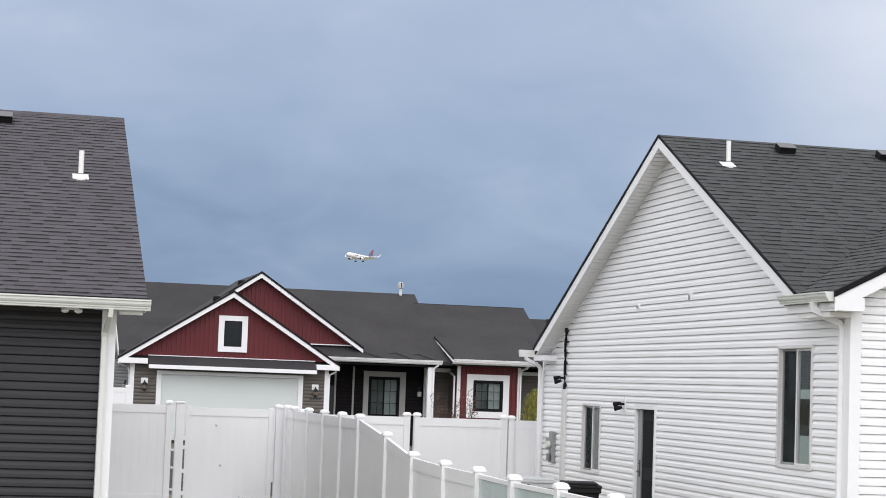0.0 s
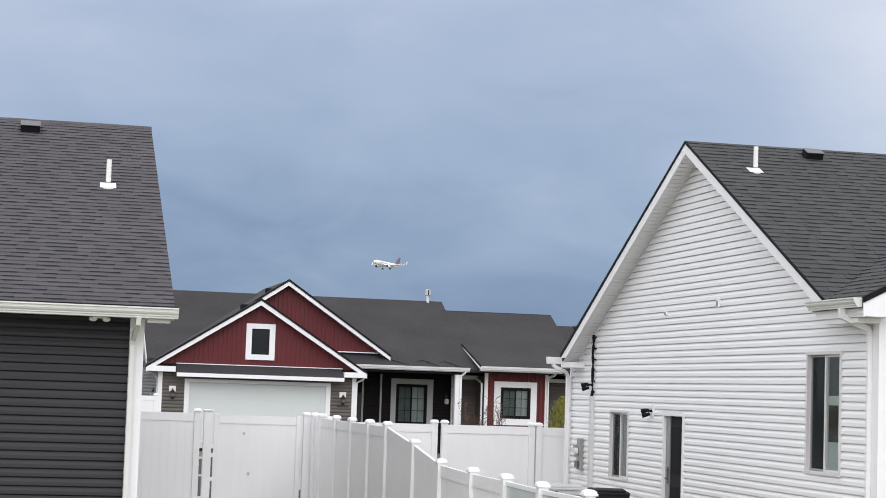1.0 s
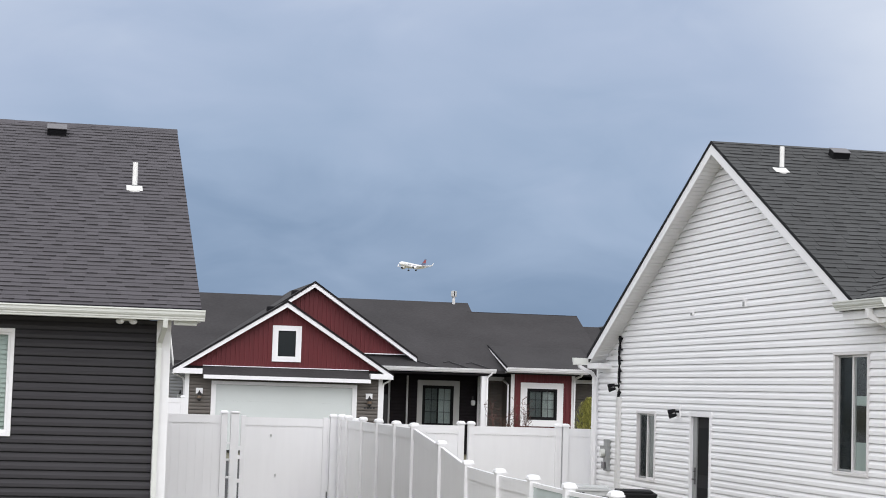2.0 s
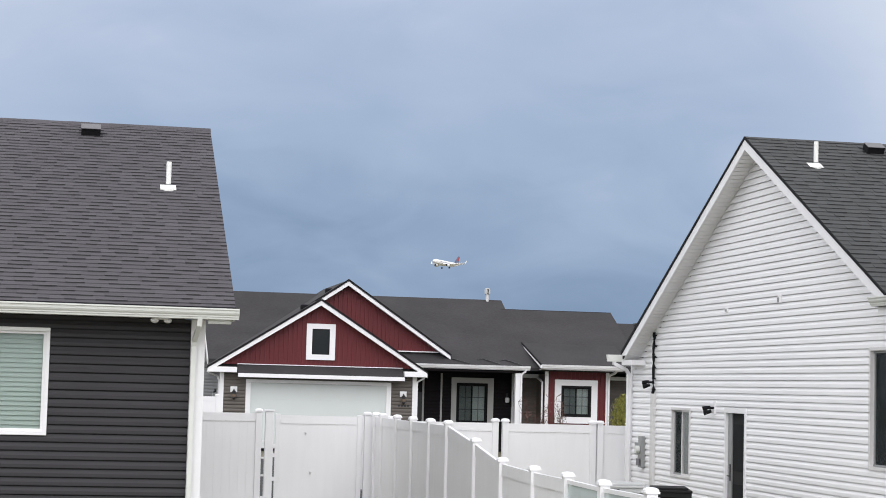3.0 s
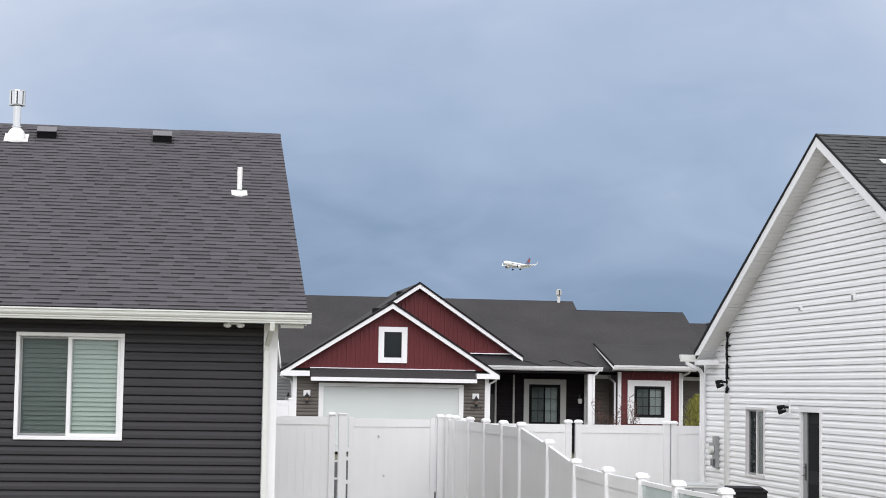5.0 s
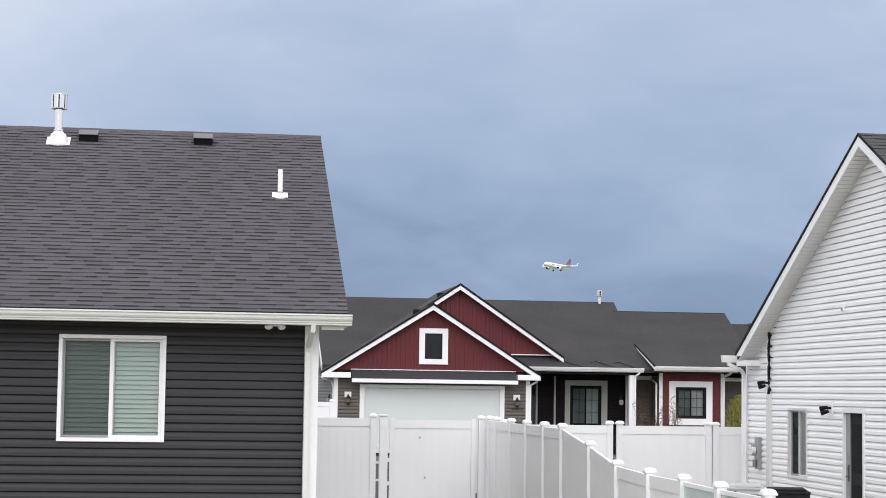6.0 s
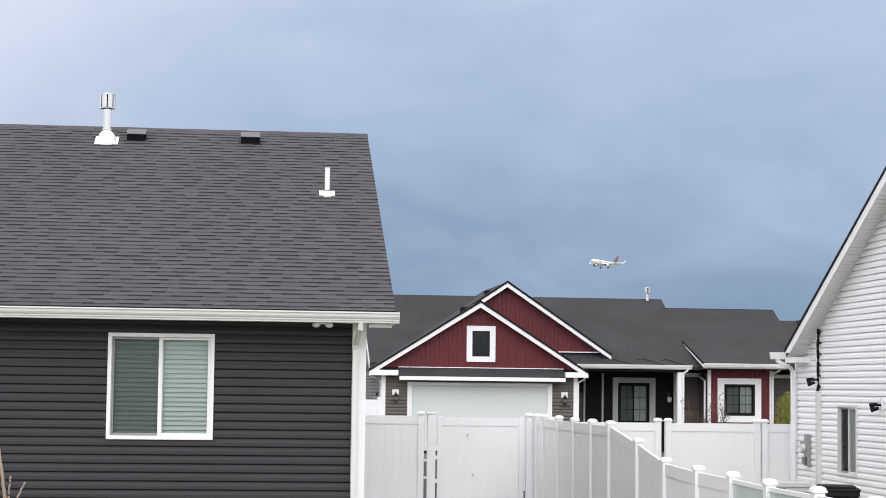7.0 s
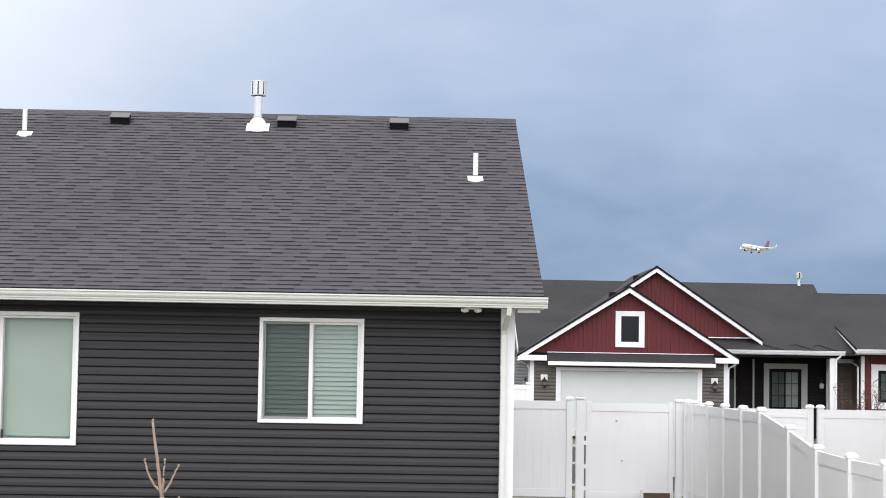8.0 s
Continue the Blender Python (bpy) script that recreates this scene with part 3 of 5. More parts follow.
    lathe(bm, [(0.058, 0.1), (0.058, 0.17), (0.07, 0.175), (0.07, 0.19), (0.054, 0.195), (0.054, 0.49), (0.05, 0.5)], (-1.985, fy, fz), 20)
    part("pipe", bm, STEEL, f)
    # black cylinder added inside the cap to make its dark reflection stripes
    bm = bmesh.new()
    lathe(bm, [(0.06, 0.475), (0.088, 0.485), (0.088, 0.68), (0.02, 0.69)], (-1.985, fy, fz), 20)
    part("dark_core", bm, DRIP, f)
    bm = bmesh.new()
    for k in range(8):
        # bright curved strips with dark gaps imitate striped reflections in the steel cap
        a0, a1 = 2 * math.pi * (k + 0.12) / 8, 2 * math.pi * (k + 0.92) / 8
        arc = [a0 + (a1 - a0) * j / 4 for j in range(5)]
        ring = [(-1.985 + 0.112 * math.cos(q), fy + 0.112 * math.sin(q), 0) for q in arc] + [(-1.985 + 0.104 * math.cos(q), fy + 0.104 * math.sin(q), 0) for q in reversed(arc)]
        prism(bm, ring, (0, 0, fz + 0.495), (0, 0, fz + 0.68))
    part("stripe_shell", bm, STEEL, f)
    bm = bmesh.new()
    lathe(bm, [(0.07, 0.476), (0.113, 0.482), (0.114, 0.494), (0.07, 0.496)], (-1.985, fy, fz), 20)
    part("collar", bm, STEEL, f)
    bm = bmesh.new()
    lathe(bm, [(0.07, 0.680), (0.115, 0.682), (0.113, 0.694), (0.03, 0.70)], (-1.985, fy, fz), 20)
    part("cap", bm, STEEL, f)
    # twin flood lamp under the soffit
    lamp = empty_part("flood_lamp", h)
    part("base", boxed(((0.84, 21.33, 3.06), (1.0, 21.47, 3.086)), bevel=0.01), WHITE_TRIM, lamp)
    for dx in (-0.075, 0.075):
        bm = bmesh.new()
        bmesh.ops.create_uvsphere(bm, u_segments=14, v_segments=8, radius=0.042)
        bmesh.ops.scale(bm, vec=(1.15, 1, 0.75), verts=bm.verts)
        bmesh.ops.translate(bm, vec=(0.92 + dx, 21.38, 3.052), verts=bm.verts)
        part("lamp_head", bm, WHITE_TRIM, lamp, smooth=True)
    return h


charcoal_house()


# ---- the white house ----
def white_house():
    h = thing("white_house", "single-storey house in white lap siding with steep dark roof", "house")
    X, Y0, Y1 = 10.0, 20.09, 32.43
    RX = 9.70
    apex_y, apex_z = 25.97, 6.23
    near_s, far_s = 0.520, 0.510
    near_e, far_e = 21.06, 32.16
    under = 0.15

    def top(y):
        return apex_z - under - (near_s * (apex_y - y) if y < apex_y else far_s * (y - apex_y))

    def place(s, o, z):
        return Vector((X - o, s, z))

    lo_near, lo_far = 3.42, 2.82

    def extent(z):
        a = Y0 + 0.12 if z <= lo_near else max(Y0 + 0.12, apex_y - (apex_z - under - z) / near_s)
        b = Y1 - 0.06 if z <= lo_far else min(Y1 - 0.06, apex_y + (apex_z - under - z) / far_s)
        return a, b

    win = [(21.06, 22.10, 1.455, 3.02), (29.10, 30.09, 0.965, 2.14), (26.50, 27.46, 0.0, 2.17)]
    outline = [(X + 0.002, Y0 + 0.02, 0), (X + 0.002, Y1 - 0.02, 0), (X + 0.002, Y1 - 0.02, lo_far - 0.1), (X + 0.002, apex_y, apex_z - under), (X + 0.002, 21.0, top(21.0) - 0.01), (X + 0.002, Y0 + 0.02, 3.38)]
    wall = backing("gable_wall", h, outline, (-1, 0, 0), 0.16, WHITE_TRIM, [((X - 0.3, a + 0.01, c + 0.01), (X + 0.4, b - 0.01, d - 0.01)) for a, b, c, d in win])
    siding(wall, place, extent, 0.1402, apex_z - under - 0.02, win, WHITE_VINYL, course=0.1022, slot=0.5)
    part("foundation", boxed(((X - 0.012, Y0 + 0.03, 0.0), (X + 0.0005, Y1, 0.135))), METER_GREY, h)
    part("corner_post", boxed(((X - 0.05, Y0 - 0.05, 0.0), (X + 0.10, Y0 + 0.115, 3.40)), bevel=0.008), WHITE_TRIM, h)
    part("corner_post", boxed(((X - 0.048, Y1 - 0.055, 0.0), (X - 0.0005, Y1 + 0.03, 2.9)), bevel=0.006), WHITE_TRIM, h)
    part("far_wall", boxed(((X + 0.17, Y1 - 0.16, 0.0), (24.0, Y1 - 0.02, 2.8))), WHITE_TRIM, h)
    part("end_wall", boxed(((24.0, Y0 + 0.2, 0.0), (24.15, Y1, 2.9))), WHITE_TRIM, h)
    # roof, ridge along x
    RX1 = 24.5
    far_z = apex_z - far_s * (far_e - apex_y)
    roof = gable_slab("roof", h, [(RX, 20.95, apex_z - near_s * (apex_y - 20.95)), (RX1, 20.95, apex_z - near_s * (apex_y - 20.95)), (RX1, apex_y, apex_z), (RX, apex_y, apex_z)], 0.10, DECK)
    gable_slab("roof_far", h, [(RX, apex_y + 0.001, apex_z), (RX1, apex_y + 0.001, apex_z), (RX1, far_e, far_z), (RX, far_e, far_z)], 0.10, FAR_SHINGLE)
    up = Vector((0, apex_y - 20.95, near_s * (apex_y - 20.95)))
    span = up.length
    up.normalize()
    nrm = Vector((1, 0, 0)).cross(up)
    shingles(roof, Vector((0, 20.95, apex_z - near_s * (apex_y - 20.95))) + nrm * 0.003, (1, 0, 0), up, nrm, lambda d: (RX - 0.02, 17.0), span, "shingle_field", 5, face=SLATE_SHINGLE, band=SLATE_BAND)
    # rake trim: dark drip edge, white fascia and soffit on both slopes
    for name, mat, x0, x1, t0, t1 in (("drip_edge", DRIP, RX - 0.035, RX + 0.03, 0.045, -0.03), ("rake_fascia", WHITE_TRIM, RX - 0.022, RX, -0.031, -0.19)):
        bm = bmesh.new()
        for y_end, sl, sg in ((near_e - (0.05 if name == "drip_edge" else 0), near_s, -1), (far_e, far_s, 1)):
            z_end = apex_z - sl * abs(y_end - apex_y)
            if name == "drip_edge":
                t0 = 0.003 if sg < 0 else 0.036
            prism(bm, [(x0, apex_y, apex_z + min(t0, 0.012)), (x0, y_end, z_end + t0), (x0, y_end, z_end + t1), (x0, apex_y, apex_z + t1)] if name == "drip_edge" or sg < 0 else
                  [(x0, apex_y, apex_z + t0), (x0, y_end, z_end + t0), (x0, y_end, 3.035), (x0, apex_y + (apex_z + t1 - 3.035) / sl, 3.035), (x0, apex_y, apex_z + t1)], (0, 0, 0), (x1 - x0, 0, 0))
        part(name, bm, mat, h)
    # soffit boards across both rakes, a narrow groove between each
    for y_end, sl, sg in ((near_e, near_s, -1), (far_e, far_s, 1)):
        under_side = empty_part("rake_soffit", h)
        wide_ = 0.098
        tilt_ = Vector((0, sg, -sl)).normalized()
        n_ = Vector((0, sg * sl, 1)).normalized()
        me = None
        for k in range(int(abs(y_end - apex_y) / wide_)):
            if me is None:
                q = wide_ * math.hypot(1, sl) - 0.012
                me = bpy.data.meshes.new("soffit_board")
                bm = bmesh.new()
                prism(bm, [tuple(tilt_ * u - n_ * v) for u, v in ((0, 0), (q, 0), (q, 0.014), (0, 0.014))], (0, 0, 0), (X + 0.008 - RX, 0, 0))
                bmesh.ops.recalc_face_normals(bm, faces=bm.faces)
                bm.to_mesh(me)
                bm.free()
                me.materials.append(SOFFIT)
            board = new("soffit_board", me)
            board.parent = under_side
            board.location = (RX + 0.002, apex_y + sg * (k * wide_ + 0.006), apex_z - sl * (k * wide_ + 0.006) - 0.135)
    # boxed return and gutter at the far eave
    part("eave_return", boxed(((RX + 0.01, 31.62, 2.86), (X - 0.02, 32.25, 2.955)), bevel=0.008), WHITE_TRIM, h)
    bm = k_gutter(bmesh.new(), lambda s, o, u: Vector((s, 32.26 + o, 3.05 + u)), 9.46, X - 0.06)
    part("gutter", bm, GUTTER, h)
    # beyond the gable the eave runs a little further out over the far wall
    e1 = 32.75
    gable_slab("roof_far_eave", h, [(X + 0.03, far_e + 0.001, far_z), (RX1, far_e + 0.001, far_z), (RX1, e1, apex_z - far_s * (e1 - apex_y)), (X + 0.03, e1, apex_z - far_s * (e1 - apex_y))], 0.10, FAR_SHINGLE)
    bm = downspout(bmesh.new(), [(9.58, 32.31, 2.94), (9.59, 32.31, 2.89), (9.67, 32.32, 2.85), (9.83, 32.34, 2.78), (9.88, 32.35, 2.71), (9.88, 32.35, 0.1)], 0.06, 0.075)
    part("downspout", bm, WHITE_TRIM, h)
    # cross gable towards the camera
    cx0, cx1, cz, ca, cs = 9.62, 16.4, 3.58, 13.0, 0.50
    cap = cz + cs * (ca - cx0)
    yf, yb = 19.80, 24.0
    left = gable_slab("cross_roof", h, [(cx0, yf, cz), (ca, yf, cap), (ca, yb + 2.0, cap), (cx0, 21.2, cz)], 0.09, DECK)
    gable_slab("cross_roof_right", h, [(ca + 0.001, yf, cap), (cx1, yf, cz), (cx1, yb, cz), (ca + 0.001, yb + 2.0, cap)], 0.09, FAR_SHINGLE)
    up2 = Vector((ca - cx0, 0, cap - cz))
    sp2 = up2.length
    up2.normalize()
    n2 = up2.cross(Vector((0, 1, 0)))
    along = Vector((0, -1, 0))
    # the valley: the cross roof meets the main slope further back as it climbs
    def valley(d):
        zz = cz + d * up2.z
        return (-(apex_y - (apex_z - zz) / near_s) - 0.02, -yf + 0.02)
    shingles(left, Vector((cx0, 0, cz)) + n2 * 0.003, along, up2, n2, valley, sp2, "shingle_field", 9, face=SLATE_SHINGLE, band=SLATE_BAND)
    for name, mat, y0, y1, t0, t1 in (("drip_edge", DRIP, yf - 0.035, yf + 0.03, 0.04, -0.03), ("rake_fascia", WHITE_TRIM, yf - 0.022, yf, -0.031, -0.20), ("rake_soffit", SOFFIT, yf + 0.002, Y0 + 0.01, -0.14, -0.155)):
        bm = bmesh.new()
        for xe, sg in ((cx0, -1), (cx1, 1)):
            prism(bm, [(ca, y0, cap + t0), (xe, y0, cz + t0), (xe, y0, cz + t1), (ca, y0, cap + t1)], (0, 0, 0), (0, y1 - y0, 0))
        part(name, bm, mat, h)
    part("eave_fascia", boxed(((cx0 + 0.02, yf + 0.003, cz - 0.19), (cx0 + 0.04, 21.15, cz - 0.035))), WHITE_TRIM, h)
    part("soffit_box", boxed(((9.665, 20.02, 3.325), (X - 0.06, 20.88, 3.387)), bevel=0.006), SOFFIT, h)
    part("eave_soffit", boxed(((cx0 + 0.045, yf + 0.003, cz - 0.19), (X + 0.0, 21.15, cz - 0.17))), SOFFIT, h)
    part("eave_return", boxed(((cx0 + 0.04, yf - 0.02, cz - 0.19), (X + 0.0, yf + 0.018, cz - 0.03)), bevel=0.006), WHITE_TRIM, h)
    bm = k_gutter(bmesh.new(), lambda s, o, u: Vector((cx0 + 0.01 - o, s, cz + 0.03 + u * 0.9)), yf + 0.02, 21.18)
    part("gutter", bm, GUTTER, h)
    bm = downspout(bmesh.new(), [(9.56, 20.25, 3.50), (9.57, 20.25, 3.41), (9.70, 20.245, 3.35), (9.9, 20.24, 3.26), (9.935, 20.24, 3.18), (9.935, 20.24, 0.1)], 0.075, 0.06)
    part("downspout", bm, WHITE_TRIM, h)
    front = backing("front_wall", h, [(X + 0.02, Y0, 0), (cx1 - 0.35, Y0, 0), (cx1 - 0.35, Y0, 3.4), (ca, Y0, cap - 0.2), (X + 0.02, Y0, 3.4)], (0, -1, 0), 0.14, WHITE_TRIM)

    def fplace(s, o, z):
        return Vector((s, Y0 - 0.002 - o, z))

    siding(front, fplace, lambda z: (X + 0.105, cx1 - 0.36) if z < 3.4 else (max(X + 0.105, ca - (cap - 0.2 - z) / cs), ca + (cap - 0.2 - z) / cs), 0.22, cap - 0.25, [], WHITE_VINYL, slot=0.5)
    # windows and door
    slider_window(h, place, *win[0], VINYL_GREY, blinds=(False, False), screen=1)
    slider_window(h, place, *win[1], VINYL_GREY, blinds=(False, False), screen=1)
    # added plate that gives the nearer light of this window its grey tone
    part("pane_plate", boxed(((X + 0.03, 29.17, 1.03), (X + 0.036, 29.57, 2.08))), METER_GREY, h)
    # pale plates behind the nearer light stand in for bright reflections in its glass
    part("pane_plate", boxed(((X + 0.03, 21.10, 1.5), (X + 0.036, 21.60, 1.88)), ((X + 0.03, 21.10, 2.34), (X + 0.036, 21.60, 2.46))), BLIND, h)
    d = empty_part("rear_door", h)
    bm = bmesh.new()
    for lo, hi in (((X - 0.052, 26.50, 0.16), (X + 0.06, 26.57, 2.17)), ((X - 0.052, 27.39, 0.16), (X + 0.06, 27.46, 2.17)), ((X - 0.052, 26.57, 2.09), (X + 0.06, 27.39, 2.17)), ((X - 0.06, 26.5, 0.12), (X + 0.06, 27.46, 0.158))):
        box(bm, lo, hi, 0.005)
    part("door_frame", bm, WHITE_TRIM, d)
    part("leaf", boxed(((X + 0.02, 26.575, 0.165), (X + 0.055, 27.385, 2.085)), bevel=0.004), DOOR_DARK, d)
    part("stile", boxed(((X - 0.005, 27.22, 0.165), (X + 0.018, 27.385, 2.085)), bevel=0.004), METER_GREY, d, "grey painted stile")
    part("stile", boxed(((X - 0.005, 26.575, 0.165), (X + 0.018, 26.66, 2.085)), bevel=0.004), DOOR_DARK, d)
    for z0, z1 in ((0.35, 1.0), (1.2, 1.92)):
        part("pane", boxed(((X + 0.008, 26.69, z0), (X + 0.014, 27.19, z1))), DOOR_PANE, d)
    bm = bmesh.new()
    tube(bm, [(X - 0.005, 27.27, 1.12), (X - 0.05, 27.27, 1.12), (X - 0.052, 27.2, 1.118), (X - 0.05, 27.14, 1.115)], 0.011)
    lathe(bm, [(0.012, -0.004), (0.012, 0.006)], (X - 0.02, 27.27, 1.24), 12)
    box(bm, (X - 0.012, 27.24, 1.04), (X - 0.006, 27.30, 1.30), 0.002)
    part("handle", bm, BLACK, d)

    # fittings on the wall
    def flood(y, z):
        l = empty_part("flood_lamp", h)
        part("plate", boxed(((X - 0.055, y - 0.16, z - 0.1), (X - 0.018, y - 0.1, z + 0.12)), bevel=0.006), WHITE_TRIM, l)
        bm = bmesh.new()
        tube(bm, [(X - 0.04, y - 0.13, z), (X - 0.09, y - 0.10, z), (X - 0.10, y - 0.07, z - 0.01)], 0.02)
        part("arm", bm, DRIP, l)
        for dy, dz in ((0.0, 0.015), (-0.05, -0.05)):
            bm = bmesh.new()
            a = Vector((X - 0.09, y + dy - 0.06, z + dz))
            b = a + Vector((-0.095, 0.07, -0.03))
            tube(bm, [a, a.lerp(b, 0.35), b], 0.022, 14, 0.040)
            part("lamp_head", bm, DRIP, l)
        return l
    flood(28.05, 2.155)
    flood(31.28, 2.56)
    bm = bmesh.new()
    box(bm, (X - 0.09, 30.97, 0.25), (X - 0.018, 31.14, 2.36), 0.012)
    part("conduit", bm, DUCT, h, "white cable duct up the wall")
    bm = bmesh.new()
    rnd = random.Random(2)
    tube(bm, [(X - 0.065 - 0.012 * rnd.random(), 31.02 + 0.02 * rnd.random(), 2.36 + k * 0.098) for k in range(12)], 0.026, 8)
    for k in range(6):
        box(bm, (X - 0.09, 30.99, 2.42 + k * 0.19), (X - 0.016, 31.06, 2.45 + k * 0.19), 0.005)
    part("service_mast", bm, DRIP, h, "black service cable mast")
    m = empty_part("electric_meter", h)
    part("box", boxed(((X - 0.11, 31.55, 1.04), (X - 0.018, 31.74, 1.60)), bevel=0.012), METER_GREY, m)
    bm = bmesh.new()
    tube(bm, [(X - 0.12, 31.66, 1.36), (X - 0.17, 31.66, 1.36), (X - 0.19, 31.66, 1.36)], 0.07, 18)
    part("dial", bm, GUTTER, m)
    part("side_box", boxed(((X - 0.10, 31.79, 1.26), (X - 0.018, 31.98, 1.48)), bevel=0.01), METER_GREY, m)
    part("breaker_cover", boxed(((X - 0.145, 31.57, 1.08), (X - 0.121, 31.74, 1.2)), bevel=0.004), STEEL_DULL, m)
    for y, z, hh in ((25.2, 3.78, 0.062), (27.4, 3.70, 0.035)):
        v = empty_part("wall_vent", h)
        part("hood", boxed(((X - 0.066, y - 0.045, z - hh), (X - 0.016, y + 0.045, z + hh)), bevel=0.012), WHITE_VINYL, v)
        part("flap", boxed(((X - 0.072, y - 0.035, z - hh + 0.01), (X - 0.0665, y + 0.035, z + hh * 0.3))), METER_GREY, v)

    def on(y):
        return apex_z - near_s * (apex_y - y)
    vent_pipe(h, 10.39, 24.95, on(24.95))
    for x in (11.58, 13.25, 15.0):
        box_vent(h, x, 25.66, on(25.66), near_s)
    return h


white_house()


# ---- the red and taupe house over the street ----
def red_house():
    h = thing("red_house", "ranch house with red board gables, taupe siding and white trim", "house")
    G = 0.10

    def fplace(y):
        return lambda s, o, z: Vector((s, y - o, z))

    def boards(name, y, x0, x1, z0, z1, material, holes=(), course=0.125):
        w = part(name, boxed(((x0, y + 0.002, 0.0), (x1, y + 0.15, z1))) if not holes else boxed(*[((a, y + 0.002, b), (c, y + 0.15, d)) for a, b, c, d in holes]), material, h)
        cut = [] if not holes else [HOLE[name]]
        siding(w, fplace(y), lambda z: (x0, x1), z0, z1, cut, material, joined=True, name="siding_course", course=course)
        return w

    HOLE = {"garage_wall": (5.98, 10.87, 0.0, 2.40)}
    boards("garage_wall", 65.0, 4.95, 11.90, G, 2.80, TAUPE, holes=[(4.95, 0.0, 5.98, 2.8), (10.87, 0.0, 11.9, 2.8), (5.98, 2.40, 10.87, 2.8)])
    for x0, x1 in ((4.90, 5.05), (11.79, 11.94)):
        part("corner_board", boxed(((x0, 64.955, 0.0), (x1, 64.98, 2.78)), bevel=0.006), WHITE_TRIM, h)
    # left end of the house
    end = part("end_wall", boxed(((4.98, 65.16, 0.0), (5.12, 77.0, 2.8))), GREY_SIDING, h)
    siding(end, lambda s, o, z: Vector((4.978 - o, s, z)), lambda z: (65.16, 77.0) if z < 2.95 else (66.6 + (z - 2.95) * 2, 77.4 - (z - 2.95) * 2), G, 5.6, [], GREY_SIDING, joined=True, name="siding_course", course=0.125)
    part("end_gable", prism(bmesh.new(), [(4.98, 66.7, 2.8), (4.98, 77.2, 2.8), (4.98, 72.0, 5.6)], (0, 0, 0), (0.14, 0, 0)), GREY_SIDING, h)
    # garage door
    d = empty_part("garage_door", h)
    for k in range(4):
        z0 = G + k * 0.576
        part("section", boxed(((6.0, 65.03, z0 + 0.0005), (10.85, 65.075, z0 + 0.5755)), bevel=0.001), GARAGE, d)
    bm = boxed(((5.83, 64.955, 0.0), (6.0, 65.03, 2.40)), ((10.85, 64.955, 0.0), (11.02, 65.03, 2.40)), ((5.83, 64.955, 2.402), (11.02, 65.03, 2.52)), bevel=0.006)
    part("door_trim", bm, WHITE_TRIM, d)
    # skirt roof over the door
    sk = empty_part("skirt_roof", h)
    part("slope", prism(bmesh.new(), [(5.5, 64.97, 3.03), (5.5, 64.52, 2.73), (5.5, 64.52, 2.70), (5.5, 64.97, 2.98)], (0, 0, 0), (5.9, 0, 0)), FAR_SHINGLE, sk)
    part("fascia", boxed(((5.50, 64.47, 2.585), (11.42, 64.515, 2.72)), bevel=0.006), WHITE_TRIM, sk)
    part("flashing", boxed(((5.5, 64.92, 3.032), (11.42, 64.95, 3.06))), WHITE_TRIM, sk)

    # front gables in red board and batten
    def gable(name, y, apex, lx, rx, ez, base, rake, hole=None):
        ax, az = apex
        sl, sr = (az - ez) / (ax - lx), (az - ez) / (rx - ax)
        g = empty_part(name, h)
        drop = 0.16
        pts = [(ax - (az - drop - base) / sl, y, base), (ax + (az - drop - base) / sr, y, base), (ax, y, az - drop)]
        part("framing", boxed(((pts[0][0] + 0.1, y + 0.09, base - 0.4), (pts[1][0] - 0.1, y + 0.12, base + 0.1))), DECK, g)
        part("panel", prism(bmesh.new(), pts, (0, 0, 0), (0, 0.08, 0)), RED, g)
        x = pts[0][0] + 0.12
        while x < pts[1][0] - 0.1:
            top_ = az - drop - (sl * (ax - x) if x < ax else sr * (x - ax)) - 0.02
            runs = [(base, top_)]
            if hole and hole[0] - 0.03 < x < hole[1] + 0.03:
                runs = [(base, hole[2]), (hole[3], top_)]
            for a, b in runs:
                if b - a > 0.05:
                    part("batten", boxed(((x - 0.023, y - 0.040, a), (x + 0.023, y - 0.001, b))), RED, g)
            x += 0.163
        yo = y - 0.36
        for s, ex, edge in ((sl, lx, -1), (sr, rx, 1)):
            zb = az - s * abs(ax - ex)
            part("rake_board", prism(bmesh.new(), [(ax, yo, az), (ex, yo, zb), (ex, yo, zb - rake), (ax, yo, az - rake * 1.12)], (0, 0, 0), (0, 0.03, 0)), WHITE_TRIM, g)
            part("rake_soffit", prism(bmesh.new(), [(ax, yo + 0.032, az - 0.14), (ex, yo + 0.032, zb - 0.14), (ex, yo + 0.032, zb - 0.16), (ax, yo + 0.032, az - 0.16)], (0, 0, 0), (0, 0.33, 0)), SOFFIT, g)
        return g

    gable("garage_gable", 64.98, (8.37, 5.38), 4.44, 12.26, 2.90, 3.03, 0.175, hole=(7.92, 8.95, 3.26, 4.54))
    gable("upper_gable", 67.3, (9.66, 6.24), 5.75, 13.56, 3.60, 3.72, 0.165)
    part("gable_base_trim", boxed(((9.0, 67.2, 3.685), (13.2, 67.26, 3.72))), WHITE_TRIM, h)
    for x0, x1 in ((4.46, 5.47), (11.43, 12.24)):
        part("eave_return", boxed(((x0, 64.6, 2.74), (x1, 64.93, 2.93)), bevel=0.012), WHITE_TRIM, h)
    # gable window with deep white trim
    w = empty_part("gable_window", h)
